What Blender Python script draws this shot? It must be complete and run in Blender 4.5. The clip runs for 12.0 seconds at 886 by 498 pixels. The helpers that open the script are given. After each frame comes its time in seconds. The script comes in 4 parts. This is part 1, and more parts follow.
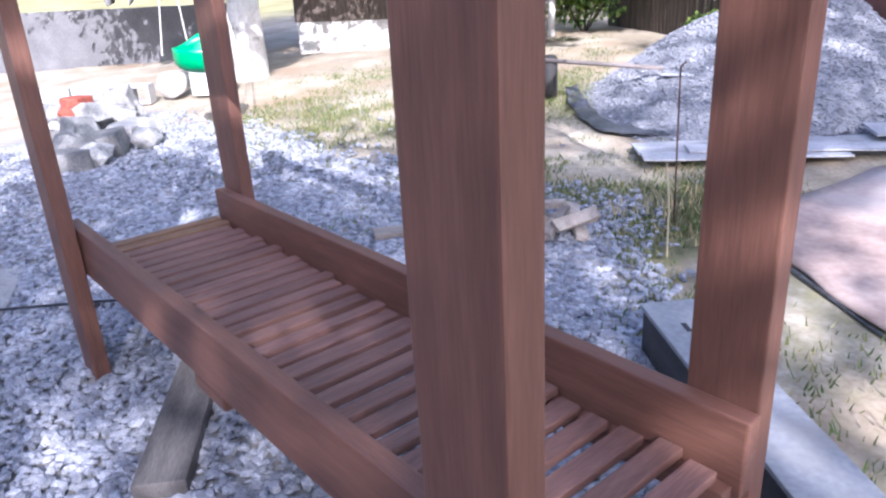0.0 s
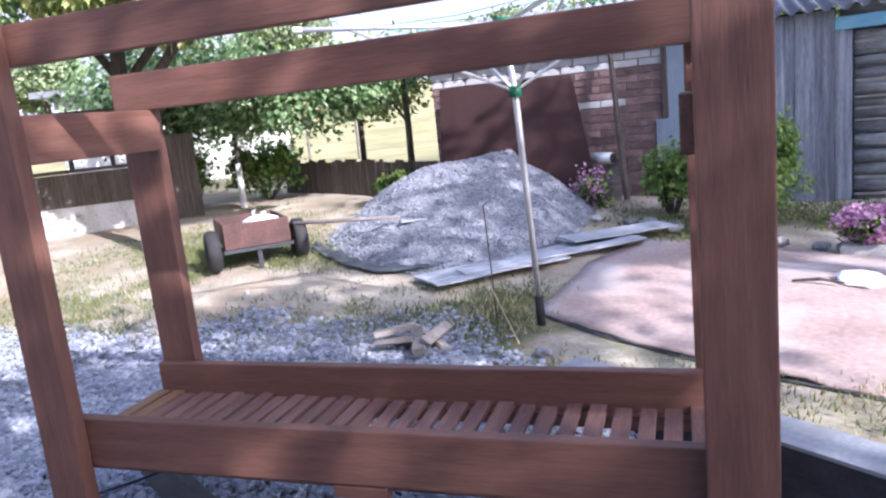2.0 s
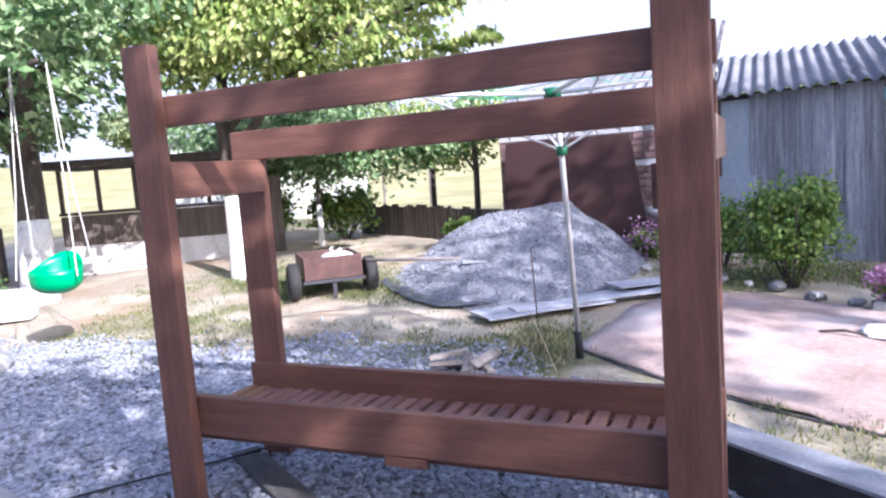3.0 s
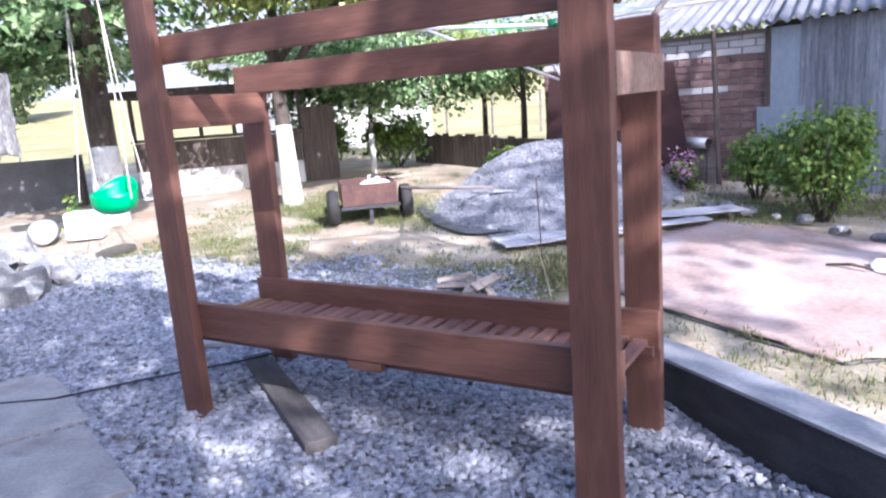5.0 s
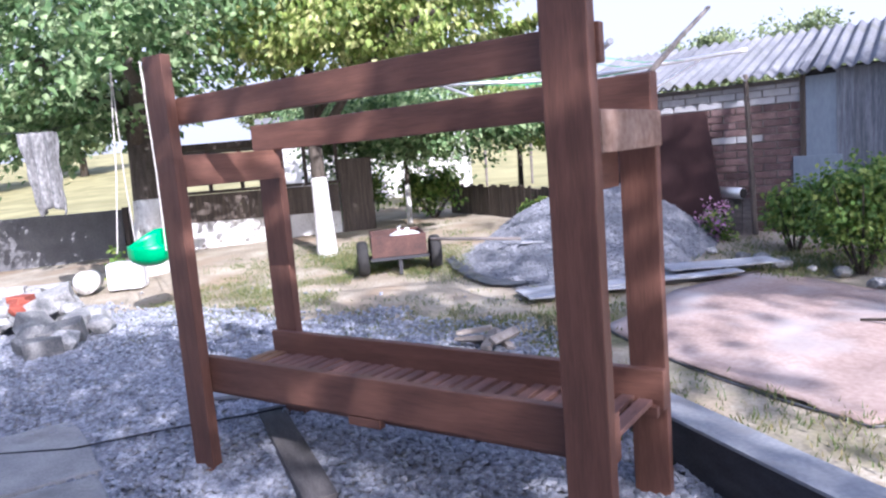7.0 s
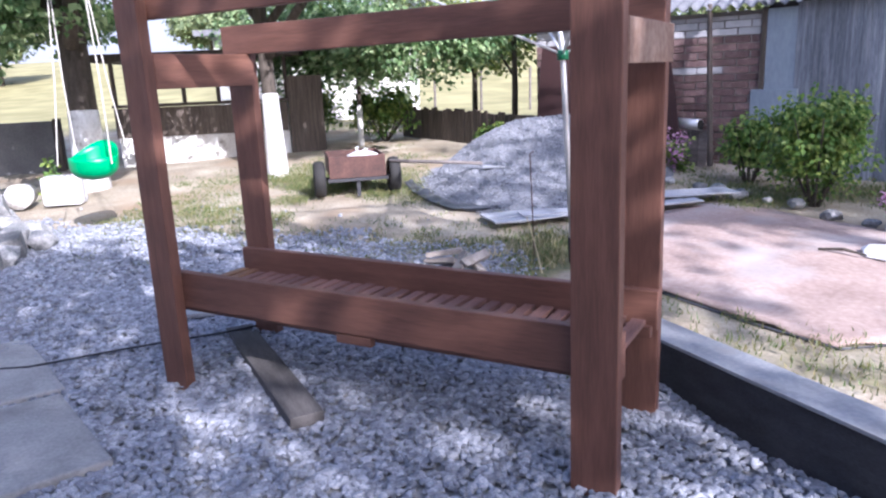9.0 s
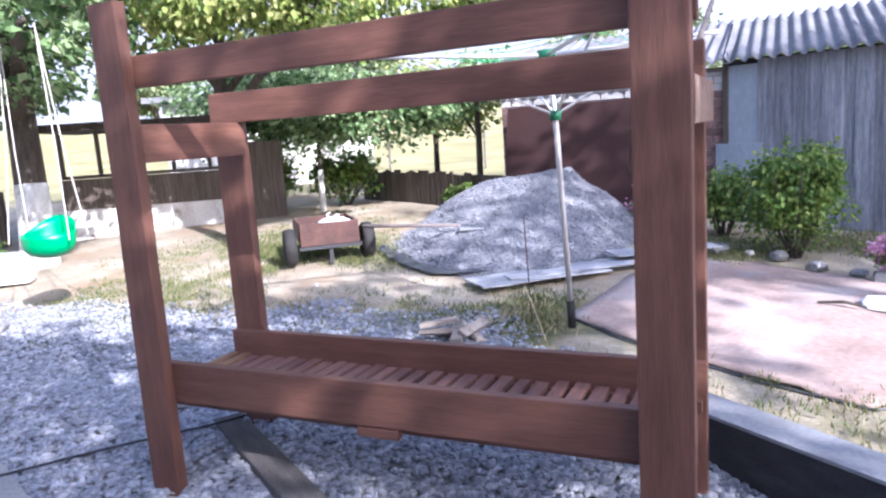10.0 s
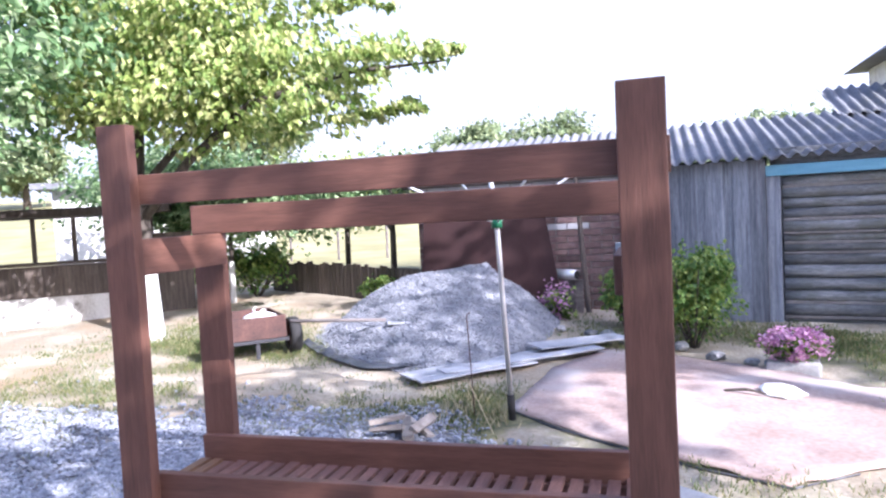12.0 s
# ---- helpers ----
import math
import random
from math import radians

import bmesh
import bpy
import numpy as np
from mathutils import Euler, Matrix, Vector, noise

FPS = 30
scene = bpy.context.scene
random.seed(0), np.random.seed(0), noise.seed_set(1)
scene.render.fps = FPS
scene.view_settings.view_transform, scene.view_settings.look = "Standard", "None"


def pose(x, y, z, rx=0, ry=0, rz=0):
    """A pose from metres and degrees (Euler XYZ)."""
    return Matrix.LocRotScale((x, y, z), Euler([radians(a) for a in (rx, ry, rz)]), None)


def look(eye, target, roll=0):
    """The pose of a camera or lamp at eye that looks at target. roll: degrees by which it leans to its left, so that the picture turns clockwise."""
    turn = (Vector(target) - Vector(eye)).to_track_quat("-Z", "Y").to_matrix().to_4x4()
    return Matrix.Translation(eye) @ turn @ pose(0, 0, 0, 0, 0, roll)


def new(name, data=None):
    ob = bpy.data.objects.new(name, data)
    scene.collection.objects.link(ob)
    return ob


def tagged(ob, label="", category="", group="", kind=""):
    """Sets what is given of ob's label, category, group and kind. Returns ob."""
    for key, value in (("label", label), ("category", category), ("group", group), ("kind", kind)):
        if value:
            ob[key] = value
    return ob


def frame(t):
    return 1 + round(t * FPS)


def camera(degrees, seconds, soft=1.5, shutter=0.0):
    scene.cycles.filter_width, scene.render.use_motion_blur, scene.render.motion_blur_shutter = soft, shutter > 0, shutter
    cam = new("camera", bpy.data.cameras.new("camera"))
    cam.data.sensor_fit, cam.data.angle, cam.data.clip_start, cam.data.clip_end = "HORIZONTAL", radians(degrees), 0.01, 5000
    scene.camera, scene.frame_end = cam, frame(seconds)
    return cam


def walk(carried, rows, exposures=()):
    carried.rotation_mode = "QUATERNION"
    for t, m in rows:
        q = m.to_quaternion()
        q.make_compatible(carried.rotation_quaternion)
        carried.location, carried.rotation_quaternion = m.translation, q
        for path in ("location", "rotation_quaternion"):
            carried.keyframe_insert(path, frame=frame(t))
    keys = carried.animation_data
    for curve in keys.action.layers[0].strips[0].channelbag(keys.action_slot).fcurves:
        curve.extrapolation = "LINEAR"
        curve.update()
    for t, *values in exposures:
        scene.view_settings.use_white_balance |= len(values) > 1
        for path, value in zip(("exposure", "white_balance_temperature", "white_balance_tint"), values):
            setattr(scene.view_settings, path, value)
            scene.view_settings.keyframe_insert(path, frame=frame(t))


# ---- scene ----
cam = camera(63.7, 12.0, soft=2.3)
PATH = [
    (0, (2.449, -0.336, 1.21), (1.012, 0.847, 0.478), -3.2),
    (0.5, (2.274, -0.517, 1.185), (1.052, 0.853, 0.393), -3.5),
    (1, (2.019, -0.736, 1.218), (0.793, 0.71, 0.581), -5.0),
    (1.5, (1.807, -1.004, 1.218), (0.824, 0.63, 0.615), -2.5),
    (2, (1.866, -1.429, 1.313), (1.217, 0.425, 0.938), -6.0),
    (2.5, (2.066, -1.748, 1.317), (1.251, 0.07, 1.145), -5.2),
    (3, (2.157, -1.914, 1.332), (1.327, -0.108, 1.105), -4.2),
    (5, (2.674, -1.916, 1.32), (1.648, -0.248, 0.915), -4.3),
    (5.5, (2.793, -1.834, 1.349), (1.632, -0.226, 1.092), -6.1),
    (6, (2.841, -1.803, 1.368), (1.678, -0.177, 1.301), -5.2),
    (6.5, (2.85, -1.809, 1.377), (1.701, -0.171, 1.381), -4.9),
    (7, (2.823, -1.816, 1.334), (1.683, -0.194, 1.072), -4.8),
    (7.5, (2.804, -1.818, 1.302), (1.682, -0.224, 0.856), -5.2),
    (9.5, (2.434, -1.873, 1.286), (1.518, -0.149, 0.85), -3.0),
    (10, (2.235, -1.797, 1.317), (1.378, -0.018, 0.999), -3.9),
    (10.5, (2.035, -1.957, 1.323), (1.257, -0.13, 1.087), -2.1),
    (11, (1.943, -2.119, 1.409), (1.383, -0.225, 1.1), -1.1),
    (11.5, (1.965, -2.15, 1.407), (1.258, -0.316, 1.039), -1.7),
    (12, (1.966, -2.163, 1.467), (1.414, -0.243, 1.364), -3.0),
]
walk(cam, [(t, look(eye, target, roll)) for t, eye, target, roll in PATH],
     exposures=[(t, stops, 5250, 24) for t, stops in ((0.0, 1.41), (0.5, 1.48), (1.5, 1.36), (2.0, 1.25), (3.0, 1.31), (5.0, 1.40), (6.0, 1.36), (7.5, 0.97), (9.5, 1.22), (10.0, 1.36), (10.5, 1.40), (11.5, 1.40), (12.0, 1.48))])

# ---------------------------------------------------------------- world and sun
SUN_AZ = math.atan2(-0.50, 0.86)
SUN_EL = radians(33)
to_sun = Vector((math.cos(SUN_EL) * math.cos(SUN_AZ), math.cos(SUN_EL) * math.sin(SUN_AZ), math.sin(SUN_EL)))
world = bpy.data.worlds.new("daylight")
scene.world = world
world.use_nodes = True
wn = world.node_tree.nodes
sky = wn.new("ShaderNodeTexSky")
sky.sky_type = "NISHITA"
sky.sun_disc = False
sky.sun_elevation = SUN_EL
sky.sun_rotation = math.pi / 2 - SUN_AZ
sky.dust_density = 4.0
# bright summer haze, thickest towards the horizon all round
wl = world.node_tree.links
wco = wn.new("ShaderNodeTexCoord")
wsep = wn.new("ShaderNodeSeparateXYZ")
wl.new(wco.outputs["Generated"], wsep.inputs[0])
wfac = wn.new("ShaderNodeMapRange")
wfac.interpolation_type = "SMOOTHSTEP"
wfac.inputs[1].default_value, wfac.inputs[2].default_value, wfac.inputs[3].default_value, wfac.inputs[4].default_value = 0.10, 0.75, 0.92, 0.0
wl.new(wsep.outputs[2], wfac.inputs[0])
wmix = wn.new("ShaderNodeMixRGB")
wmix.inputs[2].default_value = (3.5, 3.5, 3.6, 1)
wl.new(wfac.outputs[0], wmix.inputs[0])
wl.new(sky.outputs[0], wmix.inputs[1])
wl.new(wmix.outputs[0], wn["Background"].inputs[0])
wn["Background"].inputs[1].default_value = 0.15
sun_data = bpy.data.lights.new("sun", "SUN")
sun_data.energy, sun_data.angle, sun_data.color = 5.0, radians(0.6), (1.0, 0.90, 0.75)
sun_ob = new("sun", sun_data)
sun_ob.matrix_world = look(to_sun * 30, (0, 0, 0))

# ---------------------------------------------------------------- materials


def material(name, colors, scale=8.0, stretch=(1, 1, 1), rough=0.8, bump=0.3, fine=60.0, metal=0.0, spots=None, island=0.0, contrast=(0.35, 0.68)):
    """Two-scale noise between colours, with relief. spots: (colour, scale, low, high) of a third, patchy colour."""
    m = bpy.data.materials.new(name)
    m.use_nodes = True
    n, k = m.node_tree.nodes, m.node_tree.links
    b = n["Principled BSDF"]
    b.inputs["Roughness"].default_value, b.inputs["Metallic"].default_value = rough, metal
    co = n.new("ShaderNodeTexCoord")
    mp = n.new("ShaderNodeMapping")
    mp.inputs["Scale"].default_value = stretch
    k.new(co.outputs["Object"], mp.inputs["Vector"])
    big = n.new("ShaderNodeTexNoise")
    big.inputs["Scale"].default_value, big.inputs["Detail"].default_value = scale, 8
    k.new(mp.outputs[0], big.inputs["Vector"])
    small = n.new("ShaderNodeTexNoise")
    small.inputs["Scale"].default_value, small.inputs["Detail"].default_value = fine, 6
    k.new(mp.outputs[0], small.inputs["Vector"])
    mix = n.new("ShaderNodeMath")
    mix.operation = "MULTIPLY_ADD"
    mix.inputs[1].default_value = 0.45
    k.new(small.outputs["Fac"], mix.inputs[0])
    half = n.new("ShaderNodeMath")
    half.operation = "MULTIPLY"
    half.inputs[1].default_value = 0.55
    k.new(big.outputs["Fac"], half.inputs[0])
    k.new(half.outputs[0], mix.inputs[2])
    ramp = n.new("ShaderNodeValToRGB")
    els = ramp.color_ramp.elements
    lo, hi = contrast
    els[0].position, els[1].position = lo, hi
    els[0].color, els[1].color = (*colors[0], 1), (*colors[-1], 1)
    for i, c in enumerate(colors[1:-1], 1):
        e = els.new(lo + (hi - lo) * i / (len(colors) - 1))
        e.color = (*c, 1)
    k.new(mix.outputs[0], ramp.inputs[0])
    out = ramp.outputs[0]
    if spots:
        c, s, lo2, hi2 = spots
        t = n.new("ShaderNodeTexNoise")
        t.inputs["Scale"].default_value, t.inputs["Detail"].default_value = s, 5
        k.new(co.outputs["Object"], t.inputs["Vector"])
        r = n.new("ShaderNodeMapRange")
        r.inputs[1].default_value, r.inputs[2].default_value = lo2, hi2
        k.new(t.outputs["Fac"], r.inputs[0])
        x = n.new("ShaderNodeMixRGB")
        x.inputs[2].default_value = (*c, 1)
        k.new(r.outputs[0], x.inputs[0])
        k.new(out, x.inputs[1])
        out = x.outputs[0]
    if island:
        g = n.new("ShaderNodeNewGeometry")
        o = n.new("ShaderNodeObjectInfo")
        a = n.new("ShaderNodeMath")
        a.operation = "ADD"
        k.new(g.outputs["Random Per Island"], a.inputs[0])
        k.new(o.outputs["Random"], a.inputs[1])
        f = n.new("ShaderNodeMath")
        f.operation = "FRACT"
        k.new(a.outputs[0], f.inputs[0])
        r = n.new("ShaderNodeMapRange")
        r.inputs[3].default_value, r.inputs[4].default_value = 1 - island, 1 + island
        k.new(f.outputs[0], r.inputs[0])
        h = n.new("ShaderNodeHueSaturation")
        k.new(r.outputs[0], h.inputs["Value"])
        k.new(out, h.inputs["Color"])
        out = h.outputs[0]
    k.new(out, b.inputs["Base Color"])
    bp = n.new("ShaderNodeBump")
    bp.inputs["Strength"].default_value, bp.inputs["Distance"].default_value = bump, 0.01
    k.new(mix.outputs[0], bp.inputs["Height"])
    k.new(bp.outputs[0], b.inputs["Normal"])
    return m


def leaf_material(name, colors, glow=0.45):
    m = bpy.data.materials.new(name)
    m.use_nodes = True
    n, k = m.node_tree.nodes, m.node_tree.links
    b = n["Principled BSDF"]
    b.inputs["Roughness"].default_value = 0.5
    g = n.new("ShaderNodeNewGeometry")
    ramp = n.new("ShaderNodeValToRGB")
    els = ramp.color_ramp.elements
    els[0].color, els[1].color = (*colors[0], 1), (*colors[-1], 1)
    for i, c in enumerate(colors[1:-1], 1):
        els.new(i / (len(colors) - 1)).color = (*c, 1)
    k.new(g.outputs["Random Per Island"], ramp.inputs[0])
    k.new(ramp.outputs[0], b.inputs["Base Color"])
    tr = n.new("ShaderNodeBsdfTranslucent")
    k.new(ramp.outputs[0], tr.inputs[0])
    mx = n.new("ShaderNodeMixShader")
    mx.inputs[0].default_value = glow
    k.new(b.outputs[0], mx.inputs[1])
    k.new(tr.outputs[0], mx.inputs[2])
    k.new(mx.outputs[0], n["Material Output"].inputs[0])
    return m


STAIN = [(0.110, 0.051, 0.034), (0.152, 0.070, 0.047), (0.192, 0.091, 0.062)]
wood_x = material("stained_wood_x", STAIN, 5, (0.5, 6, 6), 0.55, 0.25, 30, island=0.12)
wood_y = material("stained_wood_y", STAIN, 5, (6, 0.5, 6), 0.55, 0.25, 30, island=0.15)
wood_z = material("stained_wood_z", STAIN, 5, (6, 6, 0.5), 0.55, 0.25, 30, island=0.12)
slat_wood = material("slat_wood", [(0.125, 0.063, 0.047), (0.182, 0.095, 0.073), (0.245, 0.137, 0.108)], 5, (8, 0.6, 8), 0.6, 0.4, 40, island=0.14)
worn_wood = material("worn_stained_wood", [(0.13, 0.068, 0.046), (0.21, 0.135, 0.10), (0.30, 0.22, 0.18)], 3, (5, 1.5, 2.0), 0.65, 0.3, 18)
slat_ochre = material("ochre_slat_wood", [(0.15, 0.078, 0.045), (0.22, 0.12, 0.065), (0.28, 0.165, 0.09)], 5, (8, 0.6, 8), 0.6, 0.4, 40, island=0.14)
old_wood = material("weathered_wood", [(0.07, 0.06, 0.055), (0.16, 0.14, 0.13), (0.25, 0.22, 0.20)], 4, (1, 6, 6), 0.85, 0.5, 40, island=0.2)
grey_boards = material("grey_boards", [(0.11, 0.12, 0.15), (0.22, 0.24, 0.28), (0.36, 0.38, 0.42)], 4, (8, 8, 0.5), 0.85, 0.6, 30, island=0.32)
dark_boards = material("dark_boards", [(0.05, 0.04, 0.034), (0.095, 0.076, 0.062), (0.15, 0.12, 0.095)], 4, (8, 8, 0.6), 0.85, 0.5, 30, island=0.3)
log_wood = material("log_wood", [(0.10, 0.105, 0.11), (0.20, 0.205, 0.21), (0.34, 0.345, 0.35)], 3, (0.8, 6, 6), 0.9, 0.8, 24, spots=((0.13, 0.135, 0.12), 2.5, 0.5, 0.68), island=0.38)
blue_paint = material("blue_paint", [(0.12, 0.30, 0.42), (0.20, 0.42, 0.55)], 4, (1, 5, 5), 0.6, 0.3, 40)
pale_panel = material("pale_blue_panel", [(0.22, 0.27, 0.33), (0.33, 0.38, 0.44)], 3, (1, 1, 0.4), 0.7, 0.2, 30)
stone_mat = material("crushed_stone", [(0.150, 0.163, 0.195), (0.268, 0.283, 0.322), (0.42, 0.43, 0.46)], 30, (1, 1, 1), 0.85, 0.4, 160, island=0.32)
sand_stone = material("gravel_heap", [(0.165, 0.175, 0.20), (0.245, 0.255, 0.28), (0.345, 0.35, 0.37)], 9, (1, 1, 1), 0.9, 0.9, 55, island=0.14)
concrete = material("concrete", [(0.26, 0.26, 0.255), (0.36, 0.355, 0.345), (0.46, 0.45, 0.43)], 5, (1, 1, 1), 0.85, 0.4, 70, spots=((0.16, 0.155, 0.15), 3, 0.56, 0.75), island=0.12)
sheet_mat = material("flat_fibre_cement", [(0.30, 0.31, 0.33), (0.41, 0.42, 0.44), (0.52, 0.53, 0.54)], 4, (1, 1, 1), 0.7, 0.25, 50, spots=((0.26, 0.25, 0.24), 5, 0.55, 0.75), island=0.15)
pale_wood = material("pale_split_wood", [(0.16, 0.135, 0.11), (0.27, 0.235, 0.20), (0.38, 0.34, 0.29)], 4, (1, 6, 6), 0.85, 0.5, 40, island=0.3)
dark_plank = material("dark_plank", [(0.05, 0.046, 0.045), (0.085, 0.078, 0.076), (0.13, 0.12, 0.115)], 4, (1, 6, 6), 0.85, 0.5, 40)
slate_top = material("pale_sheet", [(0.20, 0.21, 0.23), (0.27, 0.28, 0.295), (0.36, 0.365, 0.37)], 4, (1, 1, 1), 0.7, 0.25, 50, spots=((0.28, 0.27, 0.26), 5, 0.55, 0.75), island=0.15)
dark_side = material("near_black_board", [(0.018, 0.018, 0.02), (0.035, 0.035, 0.04), (0.055, 0.055, 0.06)], 6, (1, 1, 3), 0.75, 0.4, 60)
tarp_mat = material("brown_tarpaulin", [(0.28, 0.20, 0.165), (0.38, 0.285, 0.24), (0.48, 0.385, 0.335)], 2.5, (1, 1, 1), 0.65, 0.4, 30, spots=((0.42, 0.38, 0.36), 1.6, 0.52, 0.7))
black_film = material("black_film", [(0.02, 0.02, 0.023), (0.07, 0.072, 0.08), (0.14, 0.145, 0.16)], 8, (1, 1, 1), 0.35, 0.5, 50)
rust = material("rusty_steel", [(0.04, 0.02, 0.016), (0.075, 0.034, 0.026), (0.12, 0.055, 0.04)], 6, (1, 1, 1), 0.7, 0.3, 60)
red_sheet = material("oxide_red_sheet", [(0.022, 0.006, 0.006), (0.028, 0.008, 0.0075), (0.036, 0.011, 0.010)], 2.5, (1, 1, 0.3), 0.8, 0.15, 50, spots=((0.045, 0.018, 0.015), 4, 0.58, 0.75))
steel = material("galvanised_steel", [(0.62, 0.62, 0.62), (0.78, 0.78, 0.78)], 10, (1, 1, 1), 0.42, 0.1, 60, metal=0.55)
green_plastic = material("green_plastic", [(0.0, 0.26, 0.09), (0.0, 0.36, 0.13)], 4, (1, 1, 1), 0.35, 0.05, 50)
green_dark = material("dark_green_plastic", [(0.0, 0.07, 0.03), (0.01, 0.12, 0.05)], 4, (1, 1, 1), 0.4, 0.05, 50)
white_plastic = material("white_plastic", [(0.62, 0.63, 0.64), (0.78, 0.78, 0.78)], 5, (1, 1, 1), 0.45, 0.1, 40)
rubber = material("rubber", [(0.012, 0.012, 0.012), (0.03, 0.028, 0.026)], 9, (1, 1, 1), 0.8, 0.3, 60)
rope_mat = material("pale_rope", [(0.45, 0.42, 0.38), (0.65, 0.62, 0.57)], 40, (1, 1, 1), 0.8, 0.3, 90)
cable_mat = material("black_cable", [(0.01, 0.01, 0.012), (0.02, 0.02, 0.022)], 20, (1, 1, 1), 0.5, 0.1, 60)
whitewash = material("whitewash", [(0.50, 0.48, 0.45), (0.70, 0.69, 0.66), (0.80, 0.79, 0.77)], 5, (1, 1, 0.6), 0.9, 0.5, 40, spots=((0.20, 0.17, 0.14), 6, 0.60, 0.72))
bark = material("bark", [(0.035, 0.028, 0.022), (0.08, 0.065, 0.05), (0.13, 0.11, 0.09)], 5, (6, 6, 1), 0.9, 0.9, 40)
plaster = material("grey_plaster", [(0.10, 0.10, 0.105), (0.14, 0.14, 0.145), (0.19, 0.19, 0.19)], 3, (1, 1, 1), 0.9, 0.3, 40)
brick_mat = material("red_brick", [(0.10, 0.064, 0.06), (0.16, 0.10, 0.094), (0.26, 0.20, 0.19)], 14, (1, 1, 1), 0.9, 0.5, 80, island=0.35)
white_brick = material("pale_brick", [(0.38, 0.38, 0.40), (0.52, 0.52, 0.53)], 14, (1, 1, 1), 0.9, 0.4, 80, island=0.12)
mortar = material("mortar", [(0.20, 0.18, 0.17), (0.30, 0.28, 0.26)], 12, (1, 1, 1), 0.95, 0.5, 80)
roof_mat = material("fibre_cement", [(0.10, 0.105, 0.115), (0.17, 0.175, 0.19), (0.25, 0.255, 0.27)], 3, (1, 0.4, 1), 0.85, 0.4, 50, spots=((0.12, 0.125, 0.11), 2.2, 0.55, 0.75))
rubble_mat = material("rubble_stone", [(0.13, 0.14, 0.14), (0.25, 0.25, 0.245), (0.40, 0.39, 0.375)], 7, (1, 1, 1), 0.9, 0.6, 60, island=0.45)
red_brickbit = material("broken_red_brick", [(0.22, 0.05, 0.033), (0.33, 0.085, 0.05)], 9, (1, 1, 1), 0.85, 0.4, 60)
cloth = material("grey_cloth", [(0.07, 0.07, 0.07), (0.18, 0.18, 0.18), (0.36, 0.36, 0.35)], 5, (1, 1, 0.5), 0.9, 0.3, 40)
leaf_green = leaf_material("green_leaves", [(0.06, 0.13, 0.045), (0.20, 0.32, 0.13), (0.46, 0.56, 0.30)], 0.42)
leaf_yellow = leaf_material("yellow_green_leaves", [(0.14, 0.23, 0.05), (0.34, 0.43, 0.11), (0.60, 0.60, 0.26)], 0.40)
leaf_bush = leaf_material("bush_leaves", [(0.07, 0.15, 0.03), (0.16, 0.28, 0.055), (0.38, 0.45, 0.11)], 0.38)
# air haze put into the colour: muted leaves for the far trees
leaf_far_hazy = leaf_material("hazy_distant_leaves", [(0.12, 0.17, 0.08), (0.20, 0.26, 0.12), (0.32, 0.36, 0.18)], 0.25)
petal = leaf_material("mauve_petals", [(0.40, 0.17, 0.34), (0.56, 0.30, 0.47), (0.72, 0.50, 0.64)], 0.3)
grass_mat = leaf_material("grass_blades", [(0.07, 0.13, 0.03), (0.15, 0.18, 0.06), (0.30, 0.26, 0.12)], 0.3)
straw_mat = leaf_material("dry_straw", [(0.40, 0.33, 0.18), (0.55, 0.46, 0.28)], 0.2)

# ---------------------------------------------------------------- building helpers


def smooth(a, b, v):
    t = min(max((v - a) / (b - a), 0.0), 1.0)
    return t * t * (3 - 2 * t)


def ground_z(x, y):
    """The yard rises gently away from the bench."""
    dip = 0.06 * math.exp(-((x - 2.25) / 0.55) ** 2 - ((y - 0.55) / 0.35) ** 2)
    return (0.056 - 0.010 * min(max(x, 0.0), 3.0)) * min(max(y, 0.0), 9.0) - dip


def mesh_object(name, bm, mat, parent=None, label="", flat=True):
    data = bpy.data.meshes.new(name)
    bm.to_mesh(data)
    bm.free()
    data.materials.append(mat)
    if not flat:
        data.polygons.foreach_set("use_smooth", [True] * len(data.polygons))
    ob = new(name, data)
    if parent:
        ob.parent = parent
    if label:
        ob["label"] = label
    return ob


def part(name, bm, mat, parent, label="", flat=True):
    return mesh_object(name, bm, mat, parent, label, flat)


def thing(name, place, label, category, group="", kind="", turn=0.0):
    ob = new(name)
    ob.matrix_world = pose(*place, 0, 0, turn)
    ob.empty_display_size = 0.1
    return tagged(ob, label, category, group, kind)


def pydata(name, verts, faces, mat, parent=None, flat=True):
    data = bpy.data.meshes.new(name)
    data.from_pydata(verts, [], faces)
    data.materials.append(mat)
    if not flat:
        data.polygons.foreach_set("use_smooth", [True] * len(data.polygons))
    ob = new(name, data)
    if parent:
        ob.parent = parent
    return ob


def box(x0, x1, y0, y1, z0, z1, bevel=0.004, m=None, worn=0.0):
    bm = bmesh.new()
    bmesh.ops.create_cube(bm, size=1)
    for v in bm.verts:
        v.co = Vector(((x0 + x1) / 2 + v.co.x * (x1 - x0), (y0 + y1) / 2 + v.co.y * (y1 - y0), (z0 + z1) / 2 + v.co.z * (z1 - z0)))
        if worn:
            v.co += Vector((random.uniform(-worn, worn), random.uniform(-worn, worn), random.uniform(-worn, worn)))
    if bevel:
        bmesh.ops.bevel(bm, geom=bm.edges[:], offset=bevel, segments=2, affect="EDGES", profile=0.6)
    if m is not None:
        bm.transform(m)
    return bm


